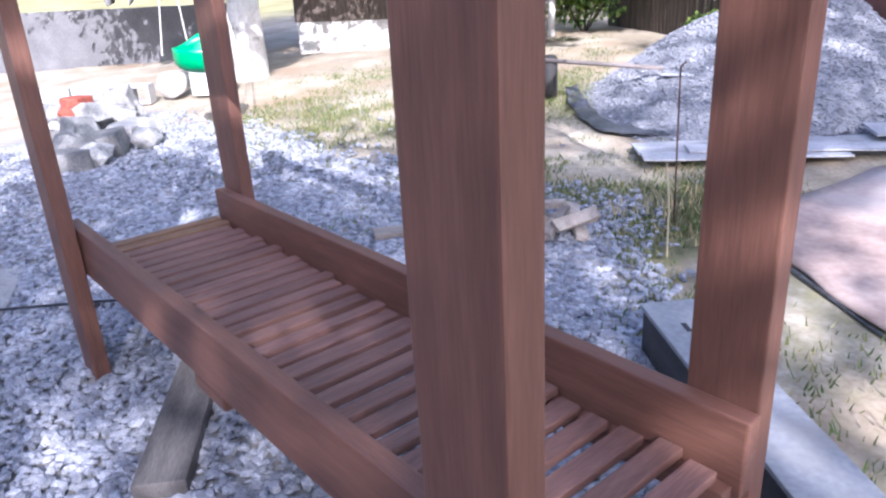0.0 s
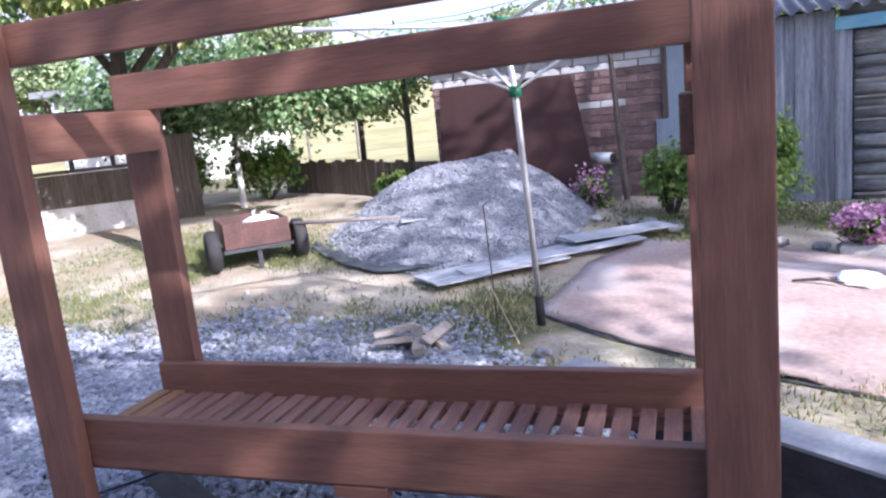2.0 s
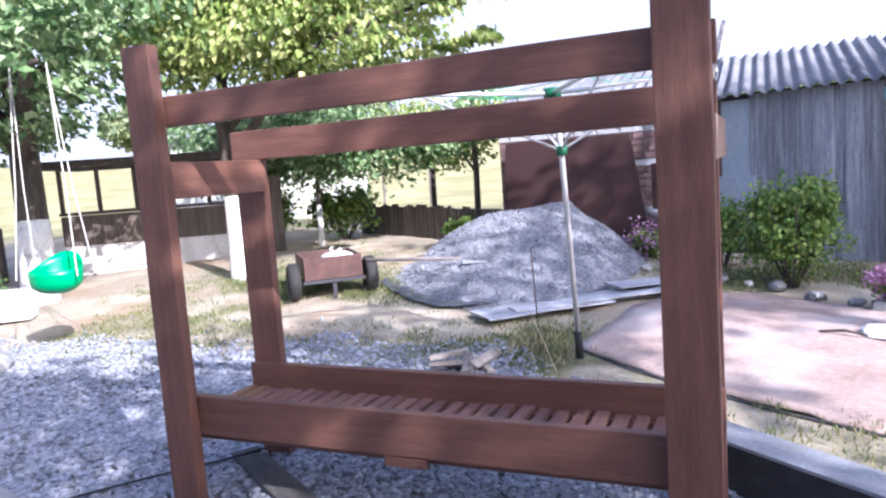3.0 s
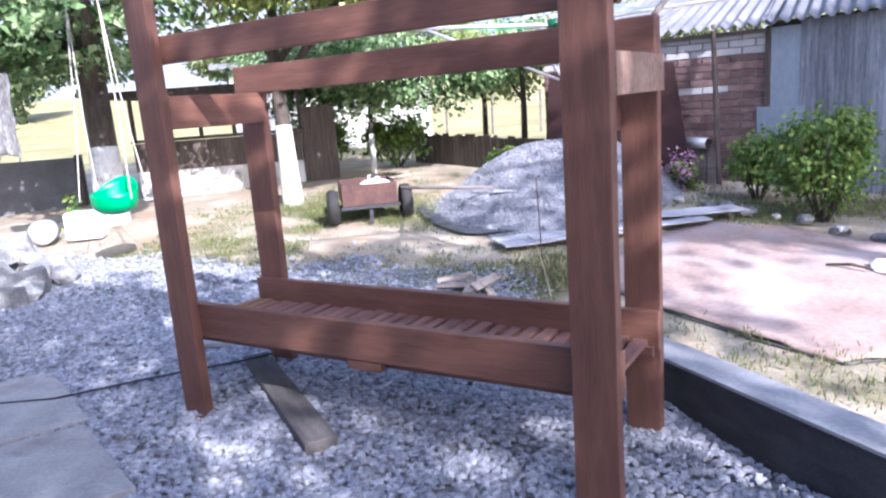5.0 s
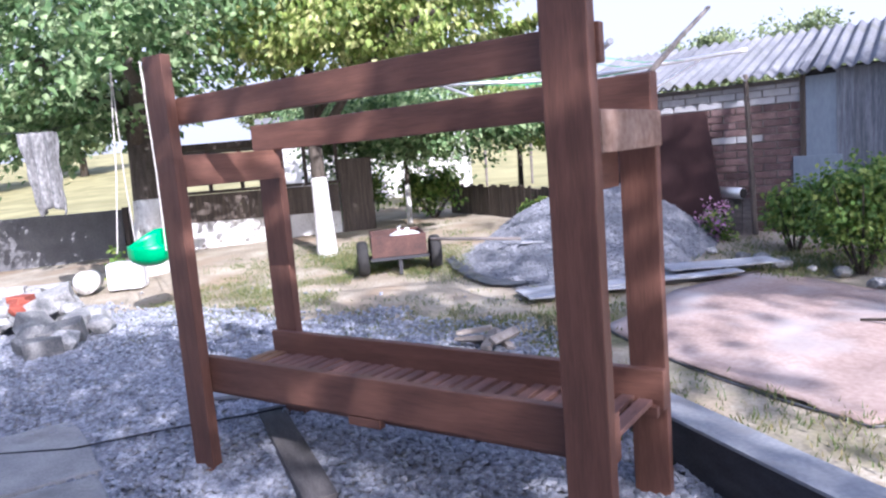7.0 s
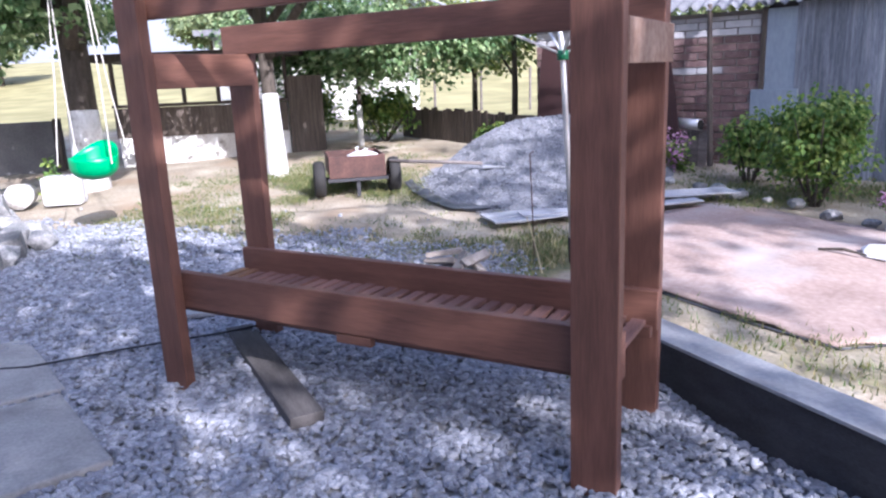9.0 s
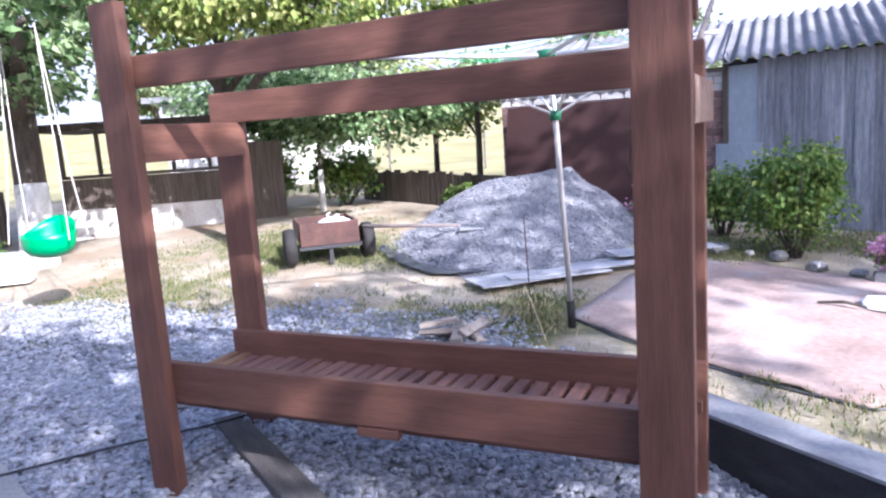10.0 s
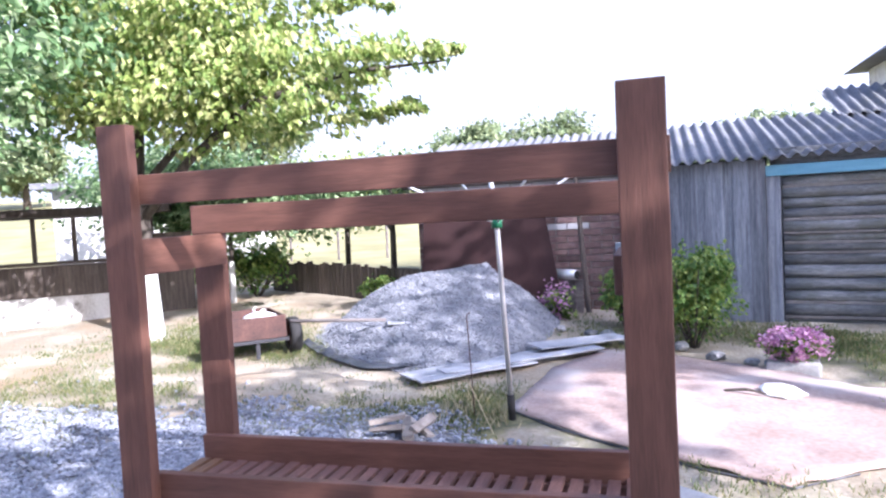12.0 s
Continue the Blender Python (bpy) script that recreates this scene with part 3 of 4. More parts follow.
while x < 1.985:
    w = random.uniform(0.044, 0.052)
    zz = 0.374 + random.uniform(0, 0.004)
    end_slat = x < 0.02
    part("slat", plank(x, x + w, 0.170 + 0.005 * x + random.uniform(0, 0.008), 0.640 - random.uniform(0.002, 0.03), zz, zz + 0.020, 0.003, 0.0015), slat_ochre if end_slat else slat_wood, bench, "paler ochre slat" if end_slat else "")
    x += w + (random.uniform(0.013, 0.020) if x < 0.85 else random.uniform(0.019, 0.026))

# ---------------------------------------------------------------- things round the bench


def at_ground(x, y, dz=0.0):
    return (x, y, ground_z(x, y) + dz)


old_plank = thing("plank", (0.352, 0.340, 0.012), "weathered dark grey plank lying on the gravel", "plank", turn=math.degrees(math.atan2(0.65, -1.015)))
part("board", plank(-0.605, 0.605, -0.068, 0.068, 0.0, 0.048, 0.005, 0.004), dark_plank, old_plank)
pale_plank = thing("plank", (-0.46, 0.76, 0.058), "pale flat board lying on the gravel beside the bench leg", "plank", turn=41)
part("board", plank(-0.22, 0.24, -0.06, 0.06, 0.0, 0.024, 0.004, 0.003), slate_top, pale_plank)
pale_board = thing("plank", (0.0, 1.52, 0.095), "pale short board lying behind the bench", "plank", turn=62)
part("board", plank(-0.19, 0.19, -0.05, 0.05, 0.0, 0.025, 0.004, 0.004), pale_wood, pale_board)

kerb = thing("concrete_beam", (1.322, 1.372, 0.0), "low formwork beam with pale top and near-black side", "concrete beam", turn=-35.7)
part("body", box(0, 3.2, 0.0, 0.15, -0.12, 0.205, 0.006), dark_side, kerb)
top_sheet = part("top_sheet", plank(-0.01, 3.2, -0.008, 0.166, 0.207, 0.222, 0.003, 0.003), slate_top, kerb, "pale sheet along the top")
part("slot", box(0.14, 0.19, 0.06, 0.075, 0.2225, 0.2245, 0.0), dark_side, top_sheet)

for cx, cy, sx, sy, turn in ((-0.10, -0.737, 0.79, 0.8, -21), (-0.923, -0.383, 0.89, 0.8, -21), (-1.22, -1.16, 0.9, 0.79, -20), (-0.40, -1.51, 0.8, 0.78, -22)):
    slab = thing("paving_slab", (cx, cy, 0), "cracked pale concrete paving slab at the gravel edge", "paving slab", "paving slabs", turn=turn)
    part("slab_body", plank(-sx / 2, sx / 2, -sy / 2, sy / 2, -0.04, 0.028, 0.012, 0.02), concrete, slab)

# clothes dryer
dryer = thing("clothes_dryer", (1.074, 2.376, 0.11), "galvanised rotary clothes dryer with green hubs", "clothes dryer")
top_at = Vector((-0.035, -0.19, 1.60))
hub_at = Vector((-0.017, -0.126, 1.27))
part("pole", tube([(0, 0, 0.0), tuple(hub_at), tuple(top_at)], 0.0165, 14), steel, dryer, flat=False)
part("ground_sleeve", tube([(0, 0, -0.05), (-0.002, -0.015, 0.15)], 0.025, 12), rubber, dryer, "black plastic ground sleeve", flat=False)
part("lower_hub", tube([tuple(hub_at - Vector((0, 0, 0.03))), tuple(hub_at + Vector((0, 0, 0.025)))], 0.034, 12), green_dark, dryer, "dark green plastic hub", flat=False)
part("upper_hub", tube([tuple(top_at - Vector((0, 0, 0.03))), tuple(top_at + Vector((0, 0, 0.03)))], 0.05, 12), green_dark, dryer, "dark green plastic hub", flat=False)
arm_tips = []
for ang, rise in ((-56, 0.06), (34, 0.08), (124, 0.08), (214, 0.04)):
    a = radians(ang)
    way = Vector((math.cos(a), math.sin(a), rise))
    tip = top_at + way * 1.02
    arm_tips.append((top_at, tip))
    arm = part("arm", tube([tuple(top_at), tuple(tip)], 0.012, 8), steel, dryer, flat=False)
    part("end_cap", tube([tuple(tip - way * 0.03), tuple(tip + way * 0.012)], 0.015, 8), white_plastic, arm, "white plastic end cap")
    part("strut", tube([tuple(hub_at), tuple(top_at + way * 0.78)], 0.008, 6), steel, dryer, flat=False)
for frac in (0.5, 0.66):
    for (o1, t1), (o2, t2) in zip(arm_tips, arm_tips[1:] + arm_tips[:1]):
        p, q = o1.lerp(t1, frac), o2.lerp(t2, frac)
        part("line", tube([tuple(p), tuple((p + q) / 2 - Vector((0, 0, 0.02))), tuple(q)], 0.0022, 4), green_plastic, dryer, "green plastic washing line")

# tarpaulin on the ground
ring = [(1.02, 2.55), (1.35, 2.28), (1.75, 2.02), (2.2, 1.76), (2.60, 1.56), (2.95, 1.80), (3.6, 2.2), (4.6, 2.9), (4.3, 3.2), (3.4, 3.35), (2.9, 3.75), (2.2, 4.15), (1.6, 4.35), (1.2, 3.5)]
cx, cy = 2.35, 2.95
tv, tf = [], []
RINGS = 14
for side in (0, 1):
    for r in range(RINGS + 1):
        for i, (px, py) in enumerate(ring * 1):
            for h in range(4):
                qx, qy = ring[(i + 1) % len(ring)]
                ex, ey = px + (qx - px) * h / 4, py + (qy - py) * h / 4
                ex += 0.03 * noise.noise(Vector((ex * 6, ey * 6, 1)))
                ey += 0.03 * noise.noise(Vector((ex * 6, ey * 6, 8)))
                f = r / RINGS
                wx, wy = cx + (ex - cx) * f, cy + (ey - cy) * f
                wz = soil_z(wx, wy) + 0.026 + 0.010 * noise.noise(Vector((wx * 2.6, wy * 2.6, 0))) + 0.007 * noise.noise(Vector((wx * 9, wy * 9, 0)))
                tv.append((wx, wy, wz - 0.012 * side))
seg = len(ring) * 4
for r in range(RINGS):
    for i in range(seg):
        a, b = r * seg + i, r * seg + (i + 1) % seg
        tf.append((a, a + seg, b + seg, b))
for i in range(seg):
    a, b = RINGS * seg + i, RINGS * seg + (i + 1) % seg
    o = (RINGS + 1) * seg
    tf.append((a, o + a, o + b, b))
tarp = thing("tarpaulin", (0, 0, 0), "wide brown-pink tarpaulin spread wrinkled on the ground", "tarpaulin")
pydata("cover", tv, tf, tarp_mat, tarp, flat=False)
hem_pts = [(x, y, soil_z(x, y) + 0.010) for x, y in ((1.0, 2.56), (1.35, 2.26), (1.75, 2.0), (2.2, 1.74), (2.6, 1.54), (2.95, 1.78))]
part("hem", tube(hem_pts, [0.006, 0.008, 0.006, 0.009, 0.006, 0.005], 6), black_film, tarp, "dark rolled hem")

# flat sheets beside the heap
for i, (cx, cy, turn, ln, wd) in enumerate(((0.72, 3.66, 47, 1.75, 0.24), (0.60, 3.30, 42, 1.05, 0.26), (0.95, 3.62, 40, 1.5, 0.16), (1.35, 4.25, 35, 0.9, 0.3))):
    sh = thing("flat_sheet", at_ground(cx, cy, 0.018 + 0.016 * i), "pale grey fibre-cement sheet lying on the ground", "sheet", "sheets beside the heap", turn=turn)
    part("panel", plank(-ln / 2, ln / 2, -wd / 2, wd / 2, 0, 0.012, 0.002, 0.012), sheet_mat, sh)

# gravel heap


def heap_height(x, y):
    u, v = x - 0.28, y - 5.35
    w = 0.88 if u > 0 else 1.8
    r = math.hypot(u / (0.92 * w), v / (2.15 if v < 0 else 0.85))
    shoulder = 0.42 * math.exp(-(((x + 0.75) / 0.75) ** 2 + ((y - 4.9) / 0.8) ** 2))
    h = 0.59 * max(0.0, 1 - r) ** 0.9 + shoulder * max(0.0, 1 - r * 0.7)
    return h + (0.04 * noise.noise(Vector((x * 2.5, y * 2.5, 0))) + 0.02 * noise.noise(Vector((x * 8, y * 8, 3)))) * min(1, h * 5)


hv, hf = [], []
HN = 130
for j in range(HN):
    for i in range(HN):
        x, y = -1.9 + 3.4 * i / (HN - 1), 2.95 + 3.45 * j / (HN - 1)
        h = heap_height(x, y)
        hv.append((x, y, ground_z(x, y) + h - 0.05 + 0.012 * noise.noise(Vector((x * 25, y * 25, 9)))))
hf = [(j * HN + i, j * HN + i + 1, (j + 1) * HN + i + 1, (j + 1) * HN + i) for j in range(HN - 1) for i in range(HN - 1)]
heap = pydata("gravel_heap", hv, hf, sand_stone, flat=False)
tagged(heap, "heap of grey crushed gravel dumped before the shed", "gravel heap", kind="stuff")

film = thing("plastic_film", (0, 0, 0), "crumpled black plastic film under the gravel heap", "plastic film")
fv, ff = [], []
FN = 60
for i in range(FN + 1):
    t = i / FN
    x = -1.35 + 2.2 * t
    y = 4.05 - 0.95 * math.sin(min(t * 1.5, 1) * math.pi / 2) + 0.95 * max(0, t - 0.45) ** 1.2 * 1.6
    for j in range(7):
        yy = y + 0.09 + 0.028 * j
        fv.append((x + 0.03 * noise.noise(Vector((t * 9, j, 0))), yy, ground_z(x, yy) + 0.012 + 0.035 * abs(noise.noise(Vector((x * 5, yy * 6, 2)))) * (1.6 if t < 0.25 else 0.8)))
ff = [(i * 7 + j, i * 7 + j + 1, (i + 1) * 7 + j + 1, (i + 1) * 7 + j) for i in range(FN) for j in range(6)]
fo = pydata("film_fold", fv, ff, black_film, film, flat=False)
md = fo.modifiers.new("thick", "SOLIDIFY")
md.thickness = 0.004

# cart
cart = thing("cart", at_ground(-1.51, 3.61), "small rusty red two-wheeled metal cart", "cart", turn=42)
cart.scale = (0.90, 0.90, 0.92)
part("front_panel", plank(-0.30, 0.30, -0.012, 0.012, 0.20, 0.425, 0.004, 0.006), rust, cart)
part("side_panel", plank(-0.30, -0.28, 0.014, 0.75, 0.22, 0.42, 0.004, 0.004), rust, cart)
part("side_panel", plank(0.28, 0.30, 0.014, 0.75, 0.22, 0.42, 0.004, 0.004), rust, cart)
part("back_panel", plank(-0.30, 0.30, 0.752, 0.772, 0.22, 0.42, 0.004, 0.004), rust, cart)
part("floor", box(-0.278, 0.278, 0.014, 0.75, 0.20, 0.22, 0.003), rust, cart)
part("frame_bar", box(-0.32, 0.32, -0.035, -0.013, 0.165, 0.198, 0.004), dark_side, cart)
part("axle", tube([(-0.40, 0.12, 0.19), (0.40, 0.12, 0.19)], 0.018, 8), dark_side, cart)
part("support_leg", box(-0.02, 0.02, -0.01, 0.02, 0.0, 0.164, 0.003), dark_side, cart)
for sx in (-0.40, 0.40):
    bm = bmesh.new()
    prof = [(0.10, -0.05), (0.16, -0.062), (0.186, -0.045), (0.192, 0), (0.186, 0.045), (0.16, 0.062), (0.10, 0.05)]
    rings = []
    for s in range(24):
        a = 2 * math.pi * s / 24
        rings.append([bm.verts.new((sx + d, 0.12 + r * math.cos(a), 0.19 + r * math.sin(a))) for r, d in prof])
    for a, b in zip(rings, rings[1:] + rings[:1]):
        for i in range(len(prof)):
            bm.faces.new((a[i], a[(i + 1) % len(prof)], b[(i + 1) % len(prof)], b[i]))
    wheel = part("wheel", bm, rubber, cart, "worn black rubber tyre", flat=False)
    part("rim", tube([(sx - 0.04, 0.12, 0.19), (sx + 0.04, 0.12, 0.19)], 0.105, 16), rust, wheel)
bag = thing("sack", at_ground(-1.59, 3.81, 0.34), "white tied plastic sack lying on the cart", "sack", turn=48)
bms = stone(0.15, 4.2, (1.15, 0.8, 0.42), 0.12)
part("sack_body", bms, white_plastic, bag, flat=False)
part("sack_ear", tube([(-0.04, 0, 0.05), (-0.06, 0, 0.09), (-0.03, 0, 0.11)], [0.012, 0.01, 0.004], 6), white_plastic, bag)
part("sack_ear", tube([(0.0, 0, 0.05), (0.03, 0, 0.08), (0.06, 0, 0.075)], [0.012, 0.01, 0.004], 6), white_plastic, bag)

shovel = thing("shovel", at_ground(-0.86, 3.97, 0.24), "shovel with wooden handle resting on the gravel heap", "shovel", turn=18)
part("handle", tube([(-0.45, 0, 0.06), (0.45, 0, 0.02)], 0.016, 8), old_wood, shovel, flat=False)
part("blade", plank(0.46, 0.72, -0.11, 0.11, -0.01, 0.0, 0.003, 0.02), steel, shovel)

# broken wood near the bench
bits = thing("wood_offcuts", at_ground(0.44, 1.94), "small heap of broken pale wood offcuts", "firewood")
for i, (a, b, tz, lx) in enumerate(((0, 0, 35, 0.34), (0.08, -0.05, -20, 0.26), (-0.08, 0.03, 70, 0.24), (0.1, 0.06, 10, 0.30), (-0.04, -0.09, 50, 0.22), (0.16, -0.02, -60, 0.20))):
    bmb = box(-lx / 2, lx / 2, -0.028, 0.028, 0, 0.03, 0.004, pose(a, b, 0.025 + 0.026 * (i % 3), 25 - 14 * i, 18 * (i % 2) - 8, tz - 50), worn=0.008)
    part("offcut", bmb, pale_wood, bits)

twig = thing("wire_stake", at_ground(0.86, 2.30), "thin bent wire and dry straw in the grass", "wire")
part("wire", tube([(-0.02, 0, 0), (-0.03, 0.0, 0.35), (-0.045, 0.01, 0.68), (-0.02, 0.01, 0.70)], 0.004, 5), rust, twig)
part("straw", tube([(-0.06, -0.02, 0.28), (0.05, -0.16, 0.15), (0.18, -0.36, 0.02)], 0.004, 5), straw_mat, twig, "dry straw stalk")

cable = thing("cable", (0, 0, 0), "black cable lying across the gravel", "cable")
cp = [(-1.9, -0.75), (-1.2, -0.42), (-0.75, -0.12), (-0.45, 0.25), (-0.15, 0.55), (0.15, 0.95), (0.8, 1.5)]
part("cord", tube([(x, y, ground_z(x, y) + 0.028) for x, y in cp], 0.006, 6), cable_mat, cable)

# flowers, bush
planter = thing("planter", at_ground(3.02, 3.78), "low concrete planter of mauve flowers beside the tarpaulin", "planter", turn=-12)
part("trough", box(-0.19, 0.18, -0.10, 0.10, -0.02, 0.10, 0.02, worn=0.01), concrete, planter)
rng = np.random.default_rng(11)
leaves("foliage", clump_points([(0, 0, 0.19, 0.20, 0.13, 0.10)], 600, rng, 0.2, 30, 0.3), 0.05, leaf_bush, planter, 0.1, rng)
leaves("blossom", clump_points([(0, -0.02, 0.225, 0.235, 0.16, 0.115)], 1400, rng, 0.75, 60, 0.14), 0.035, petal, planter, -0.3, rng)
small_flowers = thing("flower_clump", at_ground(1.02, 5.55), "clump of pink flowers at the foot of the heap", "flowers")
leaves("foliage", clump_points([(0, 0, 0.15, 0.18, 0.16, 0.15)], 400, rng, 0.2, 20, 0.3), 0.05, leaf_bush, small_flowers, 0.1, rng)
leaves("blossom", clump_points([(-0.02, -0.04, 0.2, 0.18, 0.15, 0.18)], 260, rng, 0.7, 16, 0.2), 0.04, petal, small_flowers, -0.3, rng)


def bush(name, place, size, count, leaf, label, seed):
    rng = np.random.default_rng(seed)
    ob = thing(name, place, label, "bush")
    for i in range(9):
        a = i * 2.4
        part("stem", tube([(0.03 * math.cos(a), 0.03 * math.sin(a), -0.02), (size[0] * 0.3 * math.cos(a), size[1] * 0.3 * math.sin(a), size[2] * 0.5), (size[0] * 0.5 * math.cos(a), size[1] * 0.5 * math.sin(a), size[2] * 0.85)], [0.012, 0.008, 0.004], 5), bark, ob)
    leaves("foliage", clump_points([(0, 0, size[2] * 0.56, size[0] * 0.5, size[1] * 0.5, size[2] * 0.46), (size[0] * 0.18, 0, size[2] * 0.74, size[0] * 0.30, size[1] * 0.36, size[2] * 0.34), (-size[0] * 0.25, -0.05, size[2] * 0.6, size[0] * 0.26, size[1] * 0.3, size[2] * 0.34)], count, rng, 0.15, 60, 0.17), leaf, leaf_bush, ob, 0.55, rng, outward=0.9)
    return ob


bush("bush", at_ground(2.34, 4.58), (0.74, 0.72, 0.84), 8400, 0.046, "leafy green shrub with yellowish tips before the board wall", 5)
bush("bush", at_ground(1.75, 5.3), (0.5, 0.5, 0.6), 1500, 0.06, "small green shrub at the shed corner", 6)
bush("bush", at_ground(-4.75, 6.7), (1.3, 0.6, 0.75), 3200, 0.07, "low green shrub before the fence", 12)
bush("bush", at_ground(-3.55, 7.1), (1.2, 0.6, 0.75), 3000, 0.07, "low green shrub before the fence", 7)
bush("bush", at_ground(-1.3, 6.2), (0.5, 0.4, 0.35), 700, 0.06, "small weed clump at the fence", 9)

vine = thing("climbing_plant", (4.55, 5.55, 0.2), "loose green climbing plant on the log wall", "climber")
rngv = np.random.default_rng(91)
for i in range(4):
    part("stem", tube([(0.1 * i - 0.2, 0, -0.1), (0.12 * i - 0.25, -0.02, 0.6), (0.15 * i - 0.3, 0.0, 1.2)], [0.008, 0.006, 0.003], 5), bark, vine)
leaves("foliage", clump_points([(0.1, -0.04, 0.8, 0.5, 0.08, 0.6), (0.45, -0.05, 0.4, 0.5, 0.1, 0.4), (-0.05, -0.05, 0.25, 0.35, 0.1, 0.25)], 900, rngv, 0.2, 26, 0.2), 0.075, leaf_bush, vine, 0.6, rngv)

packet = thing("plastic_bag", at_ground(2.80, 3.08, 0.03), "crumpled white plastic bag lying on the tarpaulin", "bag")
part("bag_body", stone(0.15, 9.1, (1.1, 0.7, 0.35), 0.35), white_plastic, packet)
branch = thing("branch", at_ground(2.58, 3.02, 0.04), "dry dark branch lying on the tarpaulin", "branch")
part("stem", tube([(-0.14, 0.05, 0.0), (0, 0, 0.02), (0.12, -0.03, 0.0)], [0.008, 0.012, 0.006], 6), bark, branch)

for i in range(10):
    x, y = 1.15 + 0.22 * i + random.uniform(-0.05, 0.05), 4.95 - 0.12 * i + random.uniform(-0.08, 0.08)
    if i > 5:
        y -= 0.1
    st = mesh_object("edging_stone", stone(random.uniform(0.04, 0.085), i * 1.7, rough=0.32), rubble_mat)
    st.location = at_ground(x, y, 0.03)
    tagged(st, "rough grey stone edging the flower bed", "stone", "edging stones")

# ---------------------------------------------------------------- the swing side
swing = thing("swing", (-2.84, 1.80, -0.02), "green plastic bucket swing hanging on pale ropes", "swing", turn=25)
bm = bmesh.new()
rows = []
for j in range(11):
    t = j / 10
    row = []
    for i in range(20):
        a = 2 * math.pi * i / 20
        back = max(0.0, math.sin(a)) ** 1.5
        z = 0.60 + t * t * (0.19 + 0.12 * back)
        r = math.sin(min(t * 1.25, 1.0) * math.pi / 2)
        row.append(bm.verts.new((0.195 * r * math.cos(a) + 0.0001 * i, 0.17 * r * math.sin(a) + 0.05 * t * t * back, z)))
    rows.append(row)
for a, b in zip(rows, rows[1:]):
    for i in range(20):
        bm.faces.new((a[i], a[(i + 1) % 20], b[(i + 1) % 20], b[i]))
bmesh.ops.remove_doubles(bm, verts=bm.verts[:], dist=0.003)
seat = part("seat", bm, green_plastic, swing, flat=False)
md = seat.modifiers.new("thick", "SOLIDIFY")
md.thickness = 0.012
for sx in (-0.23, 0.23):
    for dy in (-0.13, 0.15):
        part("rope", tube([(sx, dy, 0.74), (sx * 0.82, dy * 0.4, 1.4), (sx * 0.6, 0.0, 2.34)], 0.0055, 6), rope_mat, swing)

rub = random.Random(4)
for i in range(84):
    u, v = rub.random(), rub.random()
    if i in (7, 21, 40):
        u, v = 0.42 + i * 0.002, 0.2 + i * 0.005
    x, y = -2.75 - 2.1 * u - 0.25 * v, 0.75 + 0.65 * v + 0.30 * u
    s = 0.095 if i in (7, 21, 40) else rub.uniform(0.06, 0.15)
    blocky = rub.random() < 0.35
    bm = box(-s * 1.2, s * 1.2, -s * 0.8, s * 0.8, -s * 0.6, s * 0.6, 0.012, pose(0, 0, 0, rub.uniform(-25, 25), rub.uniform(-25, 25), rub.uniform(0, 180)), worn=0.012) if blocky else stone(s, i * 2.3, rough=0.22)
    st = mesh_object("rubble_block" if blocky else "rubble_stone", bm, red_brickbit if i in (7, 21, 40) else rubble_mat)
    st.location = at_ground(x, y, s * 0.45 + 0.24 * max(0, 1 - abs(u - 0.5) * 2.0) * (1.0 if i in (7, 21, 40) else 0.3 + 0.6 * rub.random()))
    tagged(st, "broken red brick lump on the rubble heap" if i in (7, 21, 40) else "pale broken stone on the rubble heap", "rubble", "rubble heap")


def cinder_block(place, turn, label):
    ob = thing("cinder_block", place, label, "cinder block", "cinder blocks", turn=turn)
    w, d, h = 0.39, 0.19, 0.19
    part("face_shell", box(-w / 2, w / 2, -d / 2, -d / 2 + 0.03, 0, h, 0.005), concrete, ob)
    part("face_shell", box(-w / 2, w / 2, d / 2 - 0.03, d / 2, 0, h, 0.005), concrete, ob)
    for cx in (-w / 2 + 0.016, 0, w / 2 - 0.016):
        part("web", box(cx - 0.015, cx + 0.015, -d / 2 + 0.031, d / 2 - 0.031, 0, h - 0.002, 0.003), concrete, ob)
    return ob


b1 = cinder_block(at_ground(-5.15, 2.0, 0.02), 40, "hollow grey concrete block standing beside the rubble")
b1.matrix_world = pose(*at_ground(-5.1, 2.0, 0.095), 90, 0, 52)
cinder_block(at_ground(-5.5, 1.72, 0.0), 52, "hollow grey concrete block beside the rubble")
cinder_block(at_ground(-5.85, 1.42, 0.0), 50, "hollow grey concrete block beside the rubble")
can = thing("canister", at_ground(-4.62, 2.62), "white plastic canister standing on the sandy ground", "canister", turn=40)
can_body = part("can_body", box(-0.19, 0.19, -0.13, 0.13, 0.0, 0.30, 0.035), white_plastic, can)
part("can_seam", box(-0.192, 0.192, -0.006, 0.006, 0.03, 0.303, 0.002), plaster, can_body)
tub = thing("white_bucket", at_ground(-4.95, 2.35), "pale round bucket on its side", "bucket", turn=40)
part("bucket_wall", tube([(0, -0.12, 0.13), (0, 0.14, 0.13)], [0.13, 0.11], 18), whitewash, tub, flat=False)

